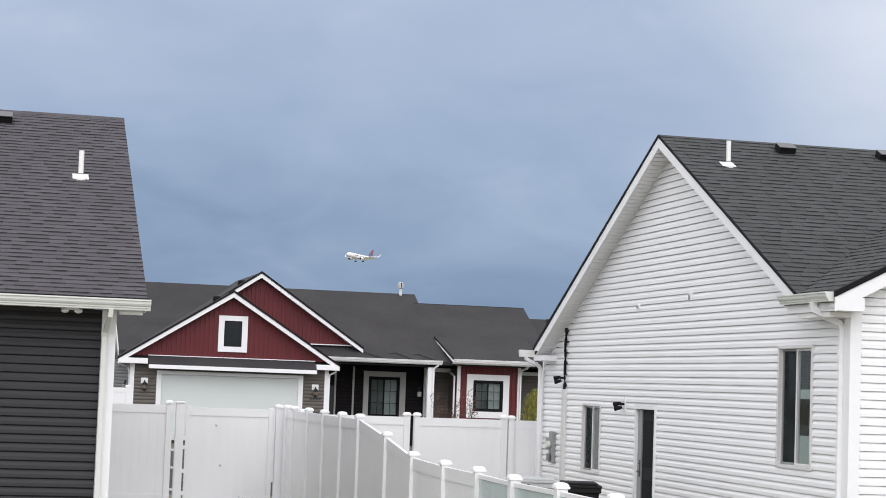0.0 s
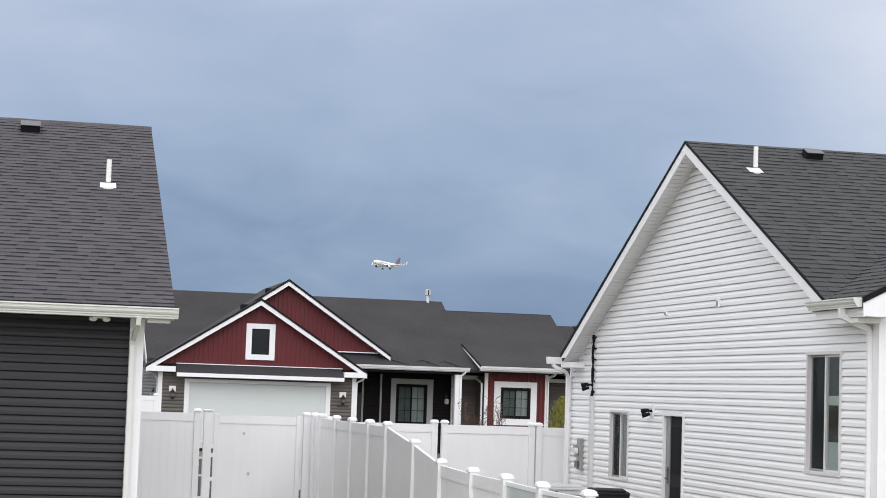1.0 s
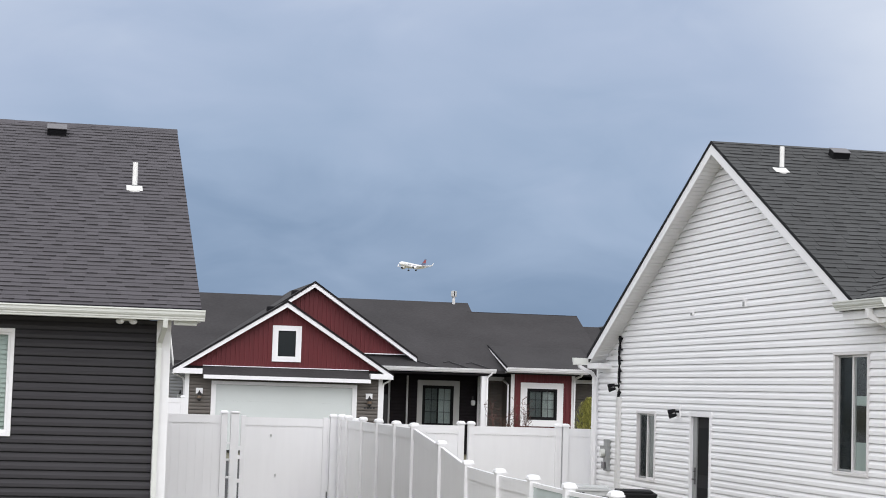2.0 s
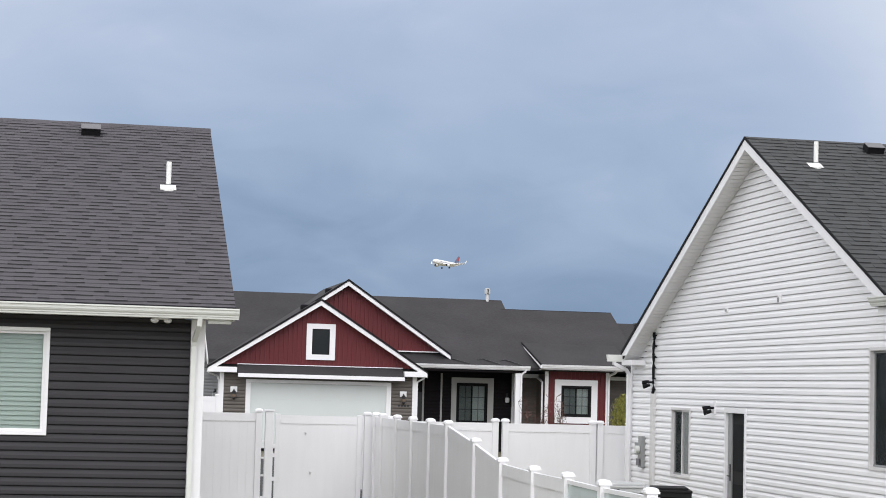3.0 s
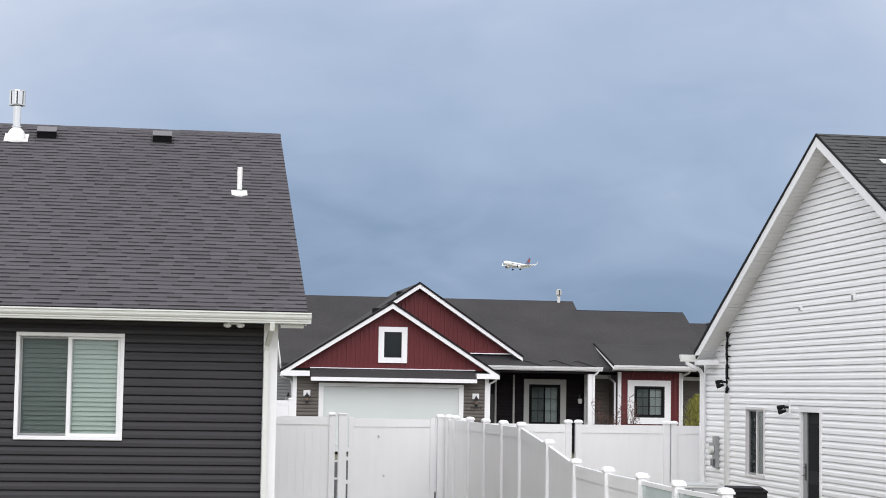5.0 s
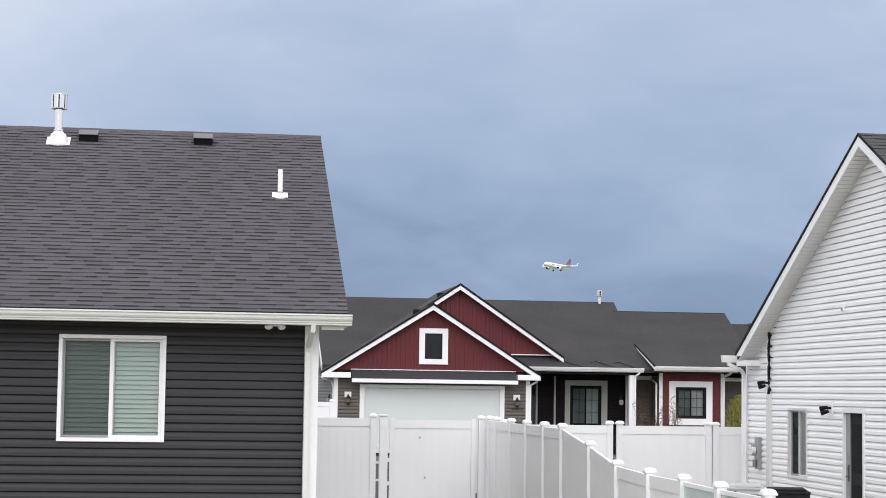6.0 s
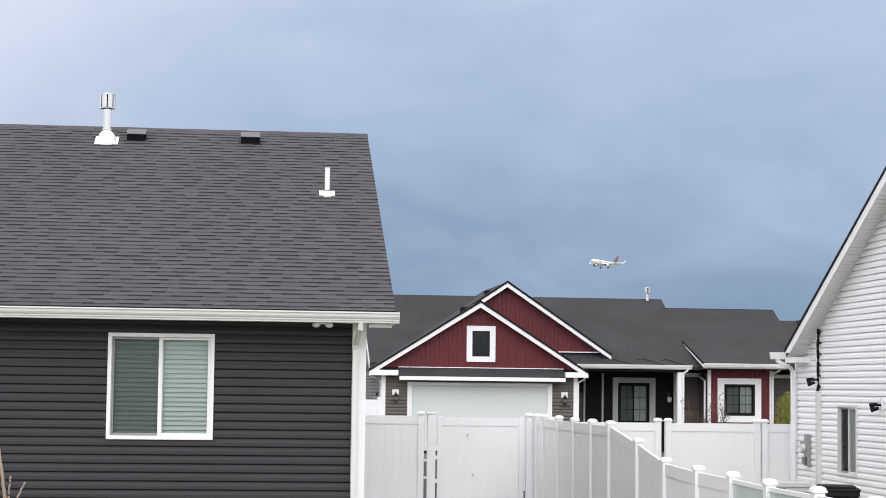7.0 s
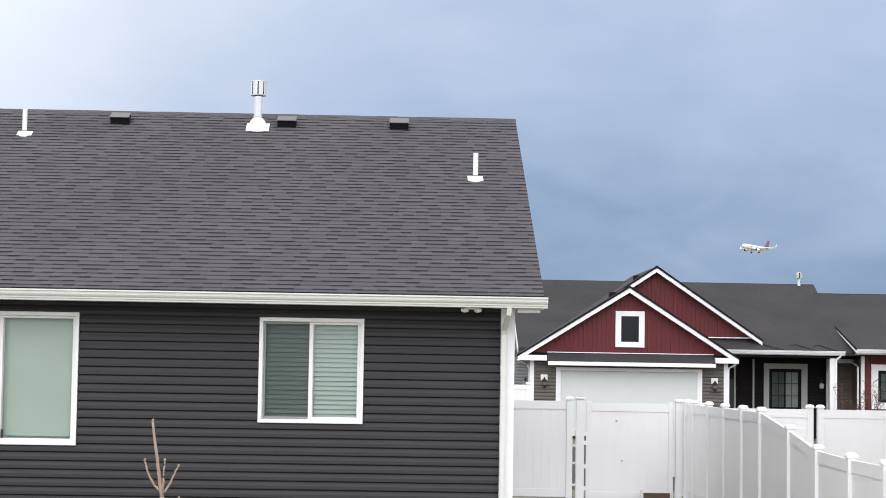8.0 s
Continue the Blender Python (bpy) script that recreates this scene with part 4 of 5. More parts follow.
    bm = boxed(((7.92, 64.91, 3.26), (8.12, 64.97, 4.54)), ((8.75, 64.91, 3.26), (8.95, 64.97, 4.54)), ((8.122, 64.91, 4.36), (8.748, 64.97, 4.54)), ((8.122, 64.91, 3.26), (8.748, 64.97, 3.45)))
    part("trim", bm, WHITE_TRIM, w)
    part("frame", boxed(((8.122, 64.945, 3.452), (8.15, 64.975, 4.358)), ((8.72, 64.945, 3.452), (8.748, 64.975, 4.358)), ((8.15, 64.945, 4.33), (8.72, 64.975, 4.358)), ((8.15, 64.945, 3.452), (8.72, 64.975, 3.48))), BLACK_FRAME, w)
    part("pane", boxed(((8.15, 64.955, 3.48), (8.72, 64.962, 4.33))), DARK_PANE, w)

    # roofs
    def slab(name, pts, thick=0.12):
        return gable_slab(name, h, pts, thick, FAR_SHINGLE)

    for name, (ax, az), lx, rx, ez, y0, y1 in (("garage_roof", (8.37, 5.40), 4.42, 12.28, 2.91, 64.60, 71.5), ("upper_roof", (9.66, 6.26), 5.73, 13.58, 3.61, 66.92, 74.0)):
        slab(name, [(lx, y0, ez), (ax, y0, az), (ax, y1, az), (lx, y1, ez)], 0.05)
        slab(name, [(ax, y0, az), (rx, y0, ez), (rx, y1, ez), (ax, y1, az)], 0.05)
        part("drip_edge", prism(bmesh.new(), [(lx, y0 - 0.02, ez + 0.004), (ax, y0 - 0.02, az + 0.004), (rx, y0 - 0.02, ez + 0.004), (rx, y0 - 0.02, ez + 0.03), (ax, y0 - 0.02, az + 0.035), (lx, y0 - 0.02, ez + 0.03)], (0, 0, 0), (0, 0.06, 0)), DRIP, h)
    slab("main_roof", [(4.60, 66.5, 3.22), (16.60, 66.5, 3.22), (16.60, 72.0, 5.96), (4.60, 72.0, 5.96)])
    slab("main_roof_rear", [(4.60, 72.001, 5.96), (16.60, 72.001, 5.96), (16.60, 77.5, 3.22), (4.60, 77.5, 3.22)])
    part("rake_board", prism(bmesh.new(), [(4.55, 66.5, 3.2), (4.55, 72.0, 5.93), (4.55, 72.0, 5.75), (4.55, 66.5, 3.02)], (0, 0, 0), (0.04, 0, 0)), GREY_TRIM, h)
    slab("wing_roof", [(16.601, 66.5, 3.22), (20.95, 66.5, 3.22), (20.95, 71.2, 5.56), (16.601, 71.2, 5.56)])
    slab("bay_roof", [(16.80, 66.0, 3.35), (20.30, 66.0, 3.35), (20.30, 68.4, 4.18), (16.62, 68.4, 4.18)], 0.1)
    slab("wing_roof_rear", [(16.40, 71.201, 5.58), (20.95, 71.201, 5.58), (20.95, 76.5, 3.2), (16.4, 76.5, 3.2)])
    slab("end_roof", [(20.5, 67.4, 3.05), (29.0, 67.4, 3.05), (29.0, 71.6, 5.17), (20.5, 71.6, 5.17)])
    slab("end_roof_rear", [(20.5, 71.601, 5.17), (29.0, 71.601, 5.17), (29.0, 76.0, 3.0), (20.5, 76.0, 3.0)])
    part("rake_edge", prism(bmesh.new(), [(16.77, 66.0, 3.38), (16.59, 68.4, 4.21), (16.59, 68.4, 4.15), (16.77, 66.0, 3.31)], (0, 0, 0), (0.03, 0, 0)), DRIP, h)
    part("rake_board", prism(bmesh.new(), [(16.775, 65.98, 3.305), (16.60, 68.3, 4.11), (16.60, 68.3, 4.07), (16.775, 65.98, 3.2)], (0, 0, 0), (0.025, 0, 0)), WHITE_TRIM, h)

    def far_gutter(x0, x1, y, z):
        part("gutter", k_gutter(bmesh.new(), lambda s, o, u: Vector((s, y - o, z + u)), x0, x1), WHITE_TRIM, h)
        part("fascia", boxed(((x0, y + 0.002, z - 0.16), (x1, y + 0.03, z - 0.004))), WHITE_TRIM, h)

    far_gutter(11.9, 16.48, 66.48, 3.26)
    far_gutter(16.80, 20.0, 65.98, 3.34)
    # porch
    # ceiling and walls share the near-black colour that holds the porch shade
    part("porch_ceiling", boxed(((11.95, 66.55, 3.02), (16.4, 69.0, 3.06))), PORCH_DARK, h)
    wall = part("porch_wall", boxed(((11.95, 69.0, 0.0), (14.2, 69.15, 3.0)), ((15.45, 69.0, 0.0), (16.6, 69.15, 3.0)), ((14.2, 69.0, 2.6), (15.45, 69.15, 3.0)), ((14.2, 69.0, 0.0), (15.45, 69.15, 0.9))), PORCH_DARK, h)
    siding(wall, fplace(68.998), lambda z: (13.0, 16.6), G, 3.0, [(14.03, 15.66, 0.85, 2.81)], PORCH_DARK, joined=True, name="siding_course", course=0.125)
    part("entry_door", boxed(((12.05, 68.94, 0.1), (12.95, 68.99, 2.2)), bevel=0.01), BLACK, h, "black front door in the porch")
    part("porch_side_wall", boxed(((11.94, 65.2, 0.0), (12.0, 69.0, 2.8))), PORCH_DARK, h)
    for x in (12.90, 13.60):
        part("door_casing", boxed(((x, 68.93, 0.1), (x + 0.07, 68.996, 2.95)), bevel=0.006), GREY_TRIM, h)
    part("porch_column", boxed(((15.97, 66.58, 0.0), (16.23, 66.84, 3.0)), bevel=0.012), WHITE_TRIM, h)
    part("porch_column", boxed(((16.34, 68.7, 0.0), (16.41, 68.78, 3.0)), bevel=0.006), WHITE_TRIM, h)
    part("downspout", downspout(bmesh.new(), [(16.33, 66.42, 3.14), (16.31, 66.45, 3.07), (16.2, 66.51, 2.98), (16.17, 66.53, 2.9), (16.17, 66.53, 0.1)]), WHITE_TRIM, h)

    def trimmed(name, y, o, i, mat, gridded=True):
        w = empty_part(name, h)
        x0, x1, z0, z1 = o
        a, b, c, d_ = i
        part("trim", boxed(((x0, y - 0.05, z0), (a, y - 0.005, z1)), ((b, y - 0.05, z0), (x1, y - 0.005, z1)), ((a, y - 0.05, d_), (b, y - 0.005, z1)), ((a, y - 0.05, z0), (b, y - 0.005, c))), mat, w)
        slider_window(w, fplace(y), a, b, c, d_, BLACK_FRAME, trim=0.085, blinds=(False, False), screen=0, name="light", deep=0.16, backs=FAR_ROOM, grid=gridded, glass=GLASS)

    trimmed("porch_window", 68.99, (14.03, 15.68, 0.85, 2.80), (14.23, 15.45, 1.05, 2.60), GREY_TRIM)
    lamp = empty_part("wall_lantern", h)
    part("glass", lathe(bmesh.new(), [(0.05, 1.88), (0.085, 1.92), (0.085, 2.06), (0.05, 2.08)], (16.2, 68.85, 0), 12), WHITE_TRIM, lamp, "white glass lantern body")
    part("bracket", boxed(((16.17, 68.84, 2.08), (16.23, 68.96, 2.24)), bevel=0.01), BLACK, lamp)
    # recessed wall, red bay, and the wall beyond
    boards("recess_wall", 68.4, 16.45, 17.3, G, 2.95, TAUPE)
    part("recess_fascia", boxed(((16.4, 68.1, 2.85), (17.3, 68.39, 3.0)), bevel=0.01), WHITE_TRIM, h)
    bay = part("bay_wall", boxed(((17.33, 67.0, 0.0), (17.86, 67.15, 3.12)), ((19.02, 67.0, 0.0), (19.58, 67.15, 3.12)), ((17.86, 67.0, 2.58), (19.02, 67.15, 3.12)), ((17.86, 67.0, 0.0), (19.02, 67.15, 1.4))), RED, h)
    for k in range(14):
        x = 17.42 + k * 0.163
        for a, b in (((G, 3.1),) if not 17.56 < x < 19.25 else ((G, 1.38), (2.82, 3.1))):
            part("batten", boxed(((x - 0.023, 66.960, a), (x + 0.023, 66.999, b))), RED, h)
    for x in (17.20, 19.56):
        part("corner_board", boxed(((x, 66.95, 0.0), (x + 0.13, 67.02, 3.12)), bevel=0.006), WHITE_TRIM, h)
    part("bay_side", boxed(((17.22, 67.03, 0.0), (17.32, 69.5, 3.0))), TAUPE, h)
    part("bay_soffit", boxed(((16.85, 66.02, 3.16), (19.95, 67.0, 3.18))), SOFFIT, h)
    part("downspout", downspout(bmesh.new(), [(17.12, 68.0, 2.9), (17.12, 67.5, 2.8), (17.12, 67.1, 2.7), (17.12, 67.1, 0.1)]), WHITE_TRIM, h)
    part("downspout", downspout(bmesh.new(), [(19.74, 66.1, 3.2), (19.73, 66.3, 3.1), (19.68, 66.8, 3.02), (19.66, 66.9, 2.92), (19.66, 66.9, 0.1)]), WHITE_TRIM, h)
    trimmed("bay_window", 66.99, (17.58, 19.24, 1.18, 2.81), (17.83, 19.0, 1.42, 2.59), WHITE_TRIM)
    boards("east_wall", 68.4, 19.6, 28.5, G, 2.9, TAUPE)
    part("east_fascia", boxed(((19.7, 68.0, 2.84), (28.6, 68.35, 2.98)), bevel=0.01), WHITE_TRIM, h)
    # downspouts at the garage corners
    part("downspout", downspout(bmesh.new(), [(12.2, 64.8, 2.8), (12.18, 64.85, 2.7), (11.98, 65.0, 2.58), (11.96, 65.0, 2.4), (11.96, 65.0, 0.1)]), WHITE_TRIM, h)
    part("downspout", downspout(bmesh.new(), [(4.5, 65.0, 2.85), (4.52, 65.05, 2.72), (4.85, 65.3, 2.6), (4.9, 65.3, 2.45), (4.9, 65.3, 0.1)]), WHITE_TRIM, h)
    # lamps beside the garage door
    for x, z in ((5.41, 2.05), (11.46, 2.02)):
        l = empty_part("wall_lantern", h)
        part("plate", boxed(((x - 0.12, 64.945, z), (x + 0.12, 64.976, z + 0.2)), bevel=0.006), WHITE_TRIM, l)
        bm = bmesh.new()
        tube(bm, [(x, 64.94, z + 0.06), (x, 64.86, z + 0.1), (x, 64.82, z + 0.06)], 0.02)
        lathe(bm, [(0.02, 0.07), (0.09, 0.0), (0.075, -0.01), (0.07, -0.2), (0.04, -0.24), (0.01, -0.27)], (x, 64.82, z), 12)
        lantern = part("lantern", bm, BLACK, l)
        part("glass", lathe(bmesh.new(), [(0.05, -0.17), (0.076, -0.16), (0.078, -0.07), (0.05, -0.06)], (x, 64.82, z), 12), LAMP_GLASS, lantern, "amber seeded glass")
    for k in range(4):
        part("number_bar", boxed(((11.28 + k * 0.11, 64.965, 1.66), (11.35 + k * 0.11, 64.985, 1.76))), BLACK, h)
    # the walls at the back close the house
    part("rear_wall", boxed(((5.12, 77.0, 0.0), (28.5, 77.15, 3.1))), GREY_SIDING, h)
    part("garage_rear_wall", boxed(((5.13, 71.0, 0.0), (11.9, 71.1, 3.0))), DECK, h)
    part("far_end_wall", boxed(((28.5, 68.6, 0.0), (28.65, 77.0, 3.1))), GREY_SIDING, h)
    part("inner_wall", boxed(((12.0, 69.8, 0.0), (28.4, 69.9, 3.2))), DECK, h)
    # heat cable laid in loops on the porch eave
    bm = bmesh.new()
    for x, w, s in ((13.45, 1.0, 0.55), (14.8, 0.75, 0.5), (15.65, 0.7, 0.47)):
        pts = []
        for k in range(9):
            f = k / 8
            d = s * (1 - f) ** 1.6
            pts.append((x + w * f, 66.55 + d, 3.225 + d * 0.498 + 0.03 + 0.04 * math.sin(f * 3.1)))
        pts.insert(0, (x - 0.22, pts[0][1] - 0.1, pts[0][2] - 0.05))
        tube(bm, pts, 0.022, 6)
    part("heat_cable", bm, BLACK, h)
    # roof fittings
    for x, y, z in ((9.16, 68.6, 5.90), (7.98, 66.3, 5.16)):
        v = empty_part("roof_vent", h)
        bm = bmesh.new()
        box(bm, (x - 0.15, y - 0.15, z - 0.1), (x + 0.15, y + 0.15, z + 0.11), 0.07)
        part("hood", bm, DRIP, v)
    f = empty_part("flue", h)
    bm = lathe(bmesh.new(), [(0.06, -0.3), (0.06, 0.2), (0.075, 0.22), (0.075, 0.46), (0.06, 0.47)], (16.0, 71.9, 5.95), 16)
    part("pipe", bm, DUCT, f)
    part("cap", lathe(bmesh.new(), [(0.08, 0.235), (0.115, 0.24), (0.115, 0.455), (0.08, 0.46)], (16.0, 71.9, 5.95), 14), GREY_TRIM, f)
    part("slot", boxed(((15.98, 71.775, 6.2), (16.02, 71.79, 6.40))), BLACK, f)
    v = empty_part("roof_vent", h)
    part("hood", boxed(((22.0, 71.2, 4.98), (22.4, 71.6, 5.2)), bevel=0.05), BLACK, v)
    u = empty_part("gas_meter", h)
    part("body", boxed(((4.75, 66.0, 1.55), (4.95, 66.35, 2.0)), bevel=0.03), METER_GREY, u)
    part("riser", tube(bmesh.new(), [(4.85, 66.6, 0.1), (4.85, 66.6, 2.05), (4.85, 66.3, 2.12), (4.85, 66.2, 2.05)], 0.035), BLACK, u)
    return h


LAMP_GLASS = surface("amber_glass", (0.15, 0.11, 0.08), 0.2, bump=0)
FAR_ROOM = surface("grey_net_curtain", (0.36, 0.40, 0.395), 0.9, vary=0.15, grain=3, bump=0)
DARK_PANE = surface("dark_glass_pane", (0.02, 0.024, 0.026), 0.12, vary=0.1, bump=0)
red_house()


# ---- white vinyl fences ----
def fence(label, posts, tops, group="", boards_w=0.152, skip=(), inset=(), bottom=0.10):
    """posts: (x, y) in order; tops: height of the top rail at each post. Panels join neighbouring posts but those in skip."""
    f = thing("fence", label, "fence", group=group)
    P = 0.056
    for (x, y), t in zip(posts, tops):
        p = part("post", boxed(((x - P, y - P, 0.0), (x + P, y + P, t + 0.025)), bevel=0.006), FENCE_VINYL, f)
        bm = bmesh.new()
        c = P + 0.017
        box(bm, (x - c, y - c, t + 0.026), (x + c, y + c, t + 0.048), 0.004)
        rings = []
        for f_, up_ in ((0.96, 0.047), (0.93, 0.062), (0.80, 0.076), (0.52, 0.085), (0.2, 0.088)):
            e, q = c * f_, c * f_ * 0.72
            rings.append([bm.verts.new((x + dx, y + dy, t + up_)) for dx, dy in ((-e, -q), (-q, -e), (q, -e), (e, -q), (e, q), (q, e), (-q, e), (-e, q))])
        for lo, hi in zip(rings, rings[1:]):
            for k in range(8):
                bm.faces.new((lo[k], lo[(k + 1) % 8], hi[(k + 1) % 8], hi[k]))
        bm.faces.new(rings[-1])
        part("cap", bm, FENCE_VINYL, p)
    for k in range(len(posts) - 1):
        if k in skip:
            continue
        panel(f, posts[k], posts[k + 1], tops[k], tops[k + 1], P, boards_w, k in inset, bottom)
    return f


PALE_INSET = surface("pale_frosted_inset", (0.50, 0.58, 0.57), 0.2, vary=0.12, grain=5, bump=0.02)


def panel(f, a, b, ta, tb, gap, boards_w, inset=False, bottom=0.10):
    a, b = Vector((*a, 0)), Vector((*b, 0))
    run = b - a
    length = run.length
    u = run.normalized()
    n = Vector((-u.y, u.x, 0))
    s0, s1 = gap, length - gap

    def sloped(bm, sa, sb, half, lo, hi):
        # offsets up to nought hang from the top line, others stand above the ground
        pts = []
        for s in (sa, sb):
            for side_ in (-half, half):
                for off in (lo, hi):
                    base = ta + (tb - ta) * s / length
                    pts.append(a + u * s + n * side_ + Vector((0, 0, base + off if off <= 0 else off)))
        vs = [bm.verts.new(p) for p in pts]
        for q in ((0, 1, 3, 2), (4, 6, 7, 5), (0, 4, 5, 1), (2, 3, 7, 6), (0, 2, 6, 4), (1, 5, 7, 3)):
            bm.faces.new([vs[i] for i in q])

    bm = bmesh.new()
    sloped(bm, s0, s1, 0.022, -0.045 if inset else -0.15, -0.0)
    part("top_rail", bm, FENCE_VINYL, f)
    bm = bmesh.new()
    sloped(bm, s0, s1, 0.022, bottom, bottom + 0.14)
    part("bottom_rail", bm, FENCE_VINYL, f)
    count = max(1, round((s1 - s0) / boards_w))
    w = (s1 - s0) / count
    for i in range(count):
        bm = bmesh.new()
        if inset:
            sloped(bm, s0 + i * w + 0.0006, s0 + (i + 1) * w - 0.0006, 0.011, bottom + 0.141, -0.321)
        else:
            sloped(bm, s0 + i * w + 0.0006, s0 + (i + 1) * w - 0.0006, 0.011, bottom + 0.141, -0.151)
        part("board", bm, FENCE_VINYL, f)
    if inset:
        bm = bmesh.new()
        sloped(bm, s0 + 0.001, s1 - 0.001, 0.008, -0.32, -0.046)
        part("inset", bm, PALE_INSET, f, "pale frosted strip under the top rail")


YF = 34.0
TOP = 1.80
fence("white vinyl privacy fence beside the charcoal house", [(1.55, YF), (3.31, YF)], [TOP + 0.015, TOP + 0.015], bottom=0.055)
g = thing("gate", "closed white vinyl gate between fence posts", "gate")
for x in (3.505,):
    p = part("post", boxed(((x - 0.075, YF - 0.075, 0.0), (x + 0.075, YF + 0.075, TOP + 0.05)), bevel=0.008), FENCE_VINYL, g)
    part("cap", boxed(((x - 0.09, YF - 0.09, TOP + 0.051), (x + 0.09, YF + 0.09, TOP + 0.085)), bevel=0.014), FENCE_VINYL, p)
for x in (3.665, 5.19):
    part("stile", boxed(((x - 0.045, YF - 0.03, 0.02), (x + 0.045, YF + 0.03, TOP + 0.015)), bevel=0.01), FENCE_VINYL, g)
panel(g, (3.665, YF), (5.19, YF), TOP - 0.01, TOP - 0.01, 0.046, 1.5, bottom=0.015)
for z in (1.22, 1.05, 0.62, 0.22):
    part("hinge", boxed(((3.578, YF - 0.05, z - 0.035), (3.622, YF - 0.02, z + 0.035)), bevel=0.005), FENCE_VINYL, g)
for z in (1.30, 1.0, 0.68, 0.28):
    part("bracket", boxed(((3.372, YF - 0.045, z - 0.02), (3.432, YF - 0.015, z + 0.02)), bevel=0.005), FENCE_VINYL, g)
part("latch_strip", boxed(((5.238, YF - 0.02, 0.45), (5.268, YF + 0.01, TOP)), bevel=0.004), FENCE_VINYL, g)
for x, z in ((4.18, 1.48), (4.285, 0.75)):
    bm = bmesh.new()
    tube(bm, [(x, YF - 0.012, z), (x, YF - 0.04, z), (x, YF - 0.05, z - 0.01)], 0.017, 10)
    box(bm, (x - 0.012, YF - 0.03, z - 0.04), (x + 0.016, YF - 0.012, z + 0.012), 0.005)
    part("latch_bolt", bm, DUCT, g)
fence("white vinyl fence posts where two fences meet", [(5.335, YF), (5.50, YF)], [TOP, TOP])
ys = [33.70, 32.95, 31.40, 29.90, 28.36, 26.95, 25.0, 23.35, 21.65, 20.1, 18.66, 17.05, 15.45, 13.85]
hs = [TOP, TOP, TOP, TOP, TOP, TOP, 1.60, 1.40, 1.37, 1.37, 1.36, 1.37, 1.37, 1.37]
fence("long white vinyl boundary fence stepping down to a low run", [(5.45, y) for y in ys], hs, inset=(9, 10, 11, 12))
fence("white vinyl privacy fence meeting the white house", [(5.62, 33.0), (7.55, 33.0), (7.74, 33.0), (9.40, 33.0), (9.54, 33.0), (10.12, 33.0)], [1.75] * 6, skip=(1, 3), boards_w=1.7)
fence("far white vinyl fence beside the red house", [(-3.0, 62.0), (-0.5, 62.0), (2.2, 62.0), (4.62, 62.0)], [1.9] * 4)


# ---- wheeled bins behind the low fence ----
def wheeled_bin(x, y, turn, material, lid_mat, label, top=1.06):
    b = thing("wheeled_bin", label, "bin", (x, y, 0), group="wheeled bins")
    b.rotation_euler.z = turn
    bm = bmesh.new()
    rings = []
    for z, w, d in ((0.06, 0.21, 0.24), (0.1, 0.22, 0.25), (top - 0.12, 0.27, 0.32), (top - 0.10, 0.295, 0.345), (top - 0.04, 0.295, 0.345)):
        rings.append([bm.verts.new((sx * w, sy * d, z)) for sx, sy in ((-1, -1), (1, -1), (1, 1), (-1, 1))])
    for p, q in zip(rings, rings[1:]):
        for k in range(4):
            bm.faces.new((p[k], p[(k + 1) % 4], q[(k + 1) % 4], q[k]))
    bm.faces.new(rings[0][::-1])
    bm.faces.new(rings[-1])
    bmesh.ops.bevel(bm, geom=[e for e in bm.edges if abs(e.verts[0].co.z - e.verts[1].co.z) > 0.3], offset=0.03, segments=2, affect="EDGES")
    part("body", bm, material, b)
    bm = bmesh.new()
    box(bm, (-0.305, -0.36, top - 0.038), (0.305, 0.36, top - 0.005), 0.012)
    box(bm, (-0.25, -0.29, top - 0.004), (0.25, 0.29, top + 0.03), 0.015)
    part("lid", bm, lid_mat, b)
    bm = tube(bmesh.new(), [(-0.22, 0.36, top - 0.06), (-0.22, 0.42, top - 0.05), (0.22, 0.42, top - 0.05), (0.22, 0.36, top - 0.06)], 0.016, 8)
    part("handle", bm, material, b)
    for sx in (-1, 1):
        bm = tube(bmesh.new(), [(sx * 0.22, 0.24, 0.11), (sx * 0.27, 0.24, 0.11)], 0.11, 16)
        part("wheel", bm, BLACK, b)
    return b


BIN_BLACK = surface("black_plastic", (0.009, 0.009, 0.010), 0.7, sheen=0.25, vary=0.15, bump=0.06, gap=0.002)
BIN_GREY = surface("light_grey_plastic", (0.50, 0.51, 0.51), 0.5, vary=0.08, bump=0.06, gap=0.002)
wheeled_bin(8.22, 24.9, radians(-14), BIN_BLACK, BIN_BLACK, "black plastic wheeled bin with closed lid", top=1.03)
grey_bin = wheeled_bin(8.02, 26.3, radians(-14), BIN_GREY, BIN_GREY, "light grey plastic wheeled bin with flat lid", top=1.01)
for dx in (-0.21, -0.15):
    part("marking_bar", boxed(((dx, -0.352, 0.925), (dx + 0.04, -0.346, 0.955))), BLACK, grey_bin)

tagged(part("pavement", boxed(((1.85, 33.2, 0.0), (6.9, 33.93, 0.035)), bevel=0.01), CONCRETE), "pale concrete strip along the foot of the fence", "pavement", kind="structure")

# a low wooden box by the gate
c = thing("planter_box", "low brown wooden planter with white edging", "planter", (4.86, 33.6, 0.035))
part("side", boxed(((-0.24, -0.16, 0.0), (0.24, 0.16, 0.15)), bevel=0.006), surface("brown_plank", (0.10, 0.065, 0.05), 0.8, vary=0.3, grain=20, squash=(0.2, 1, 1)), c)
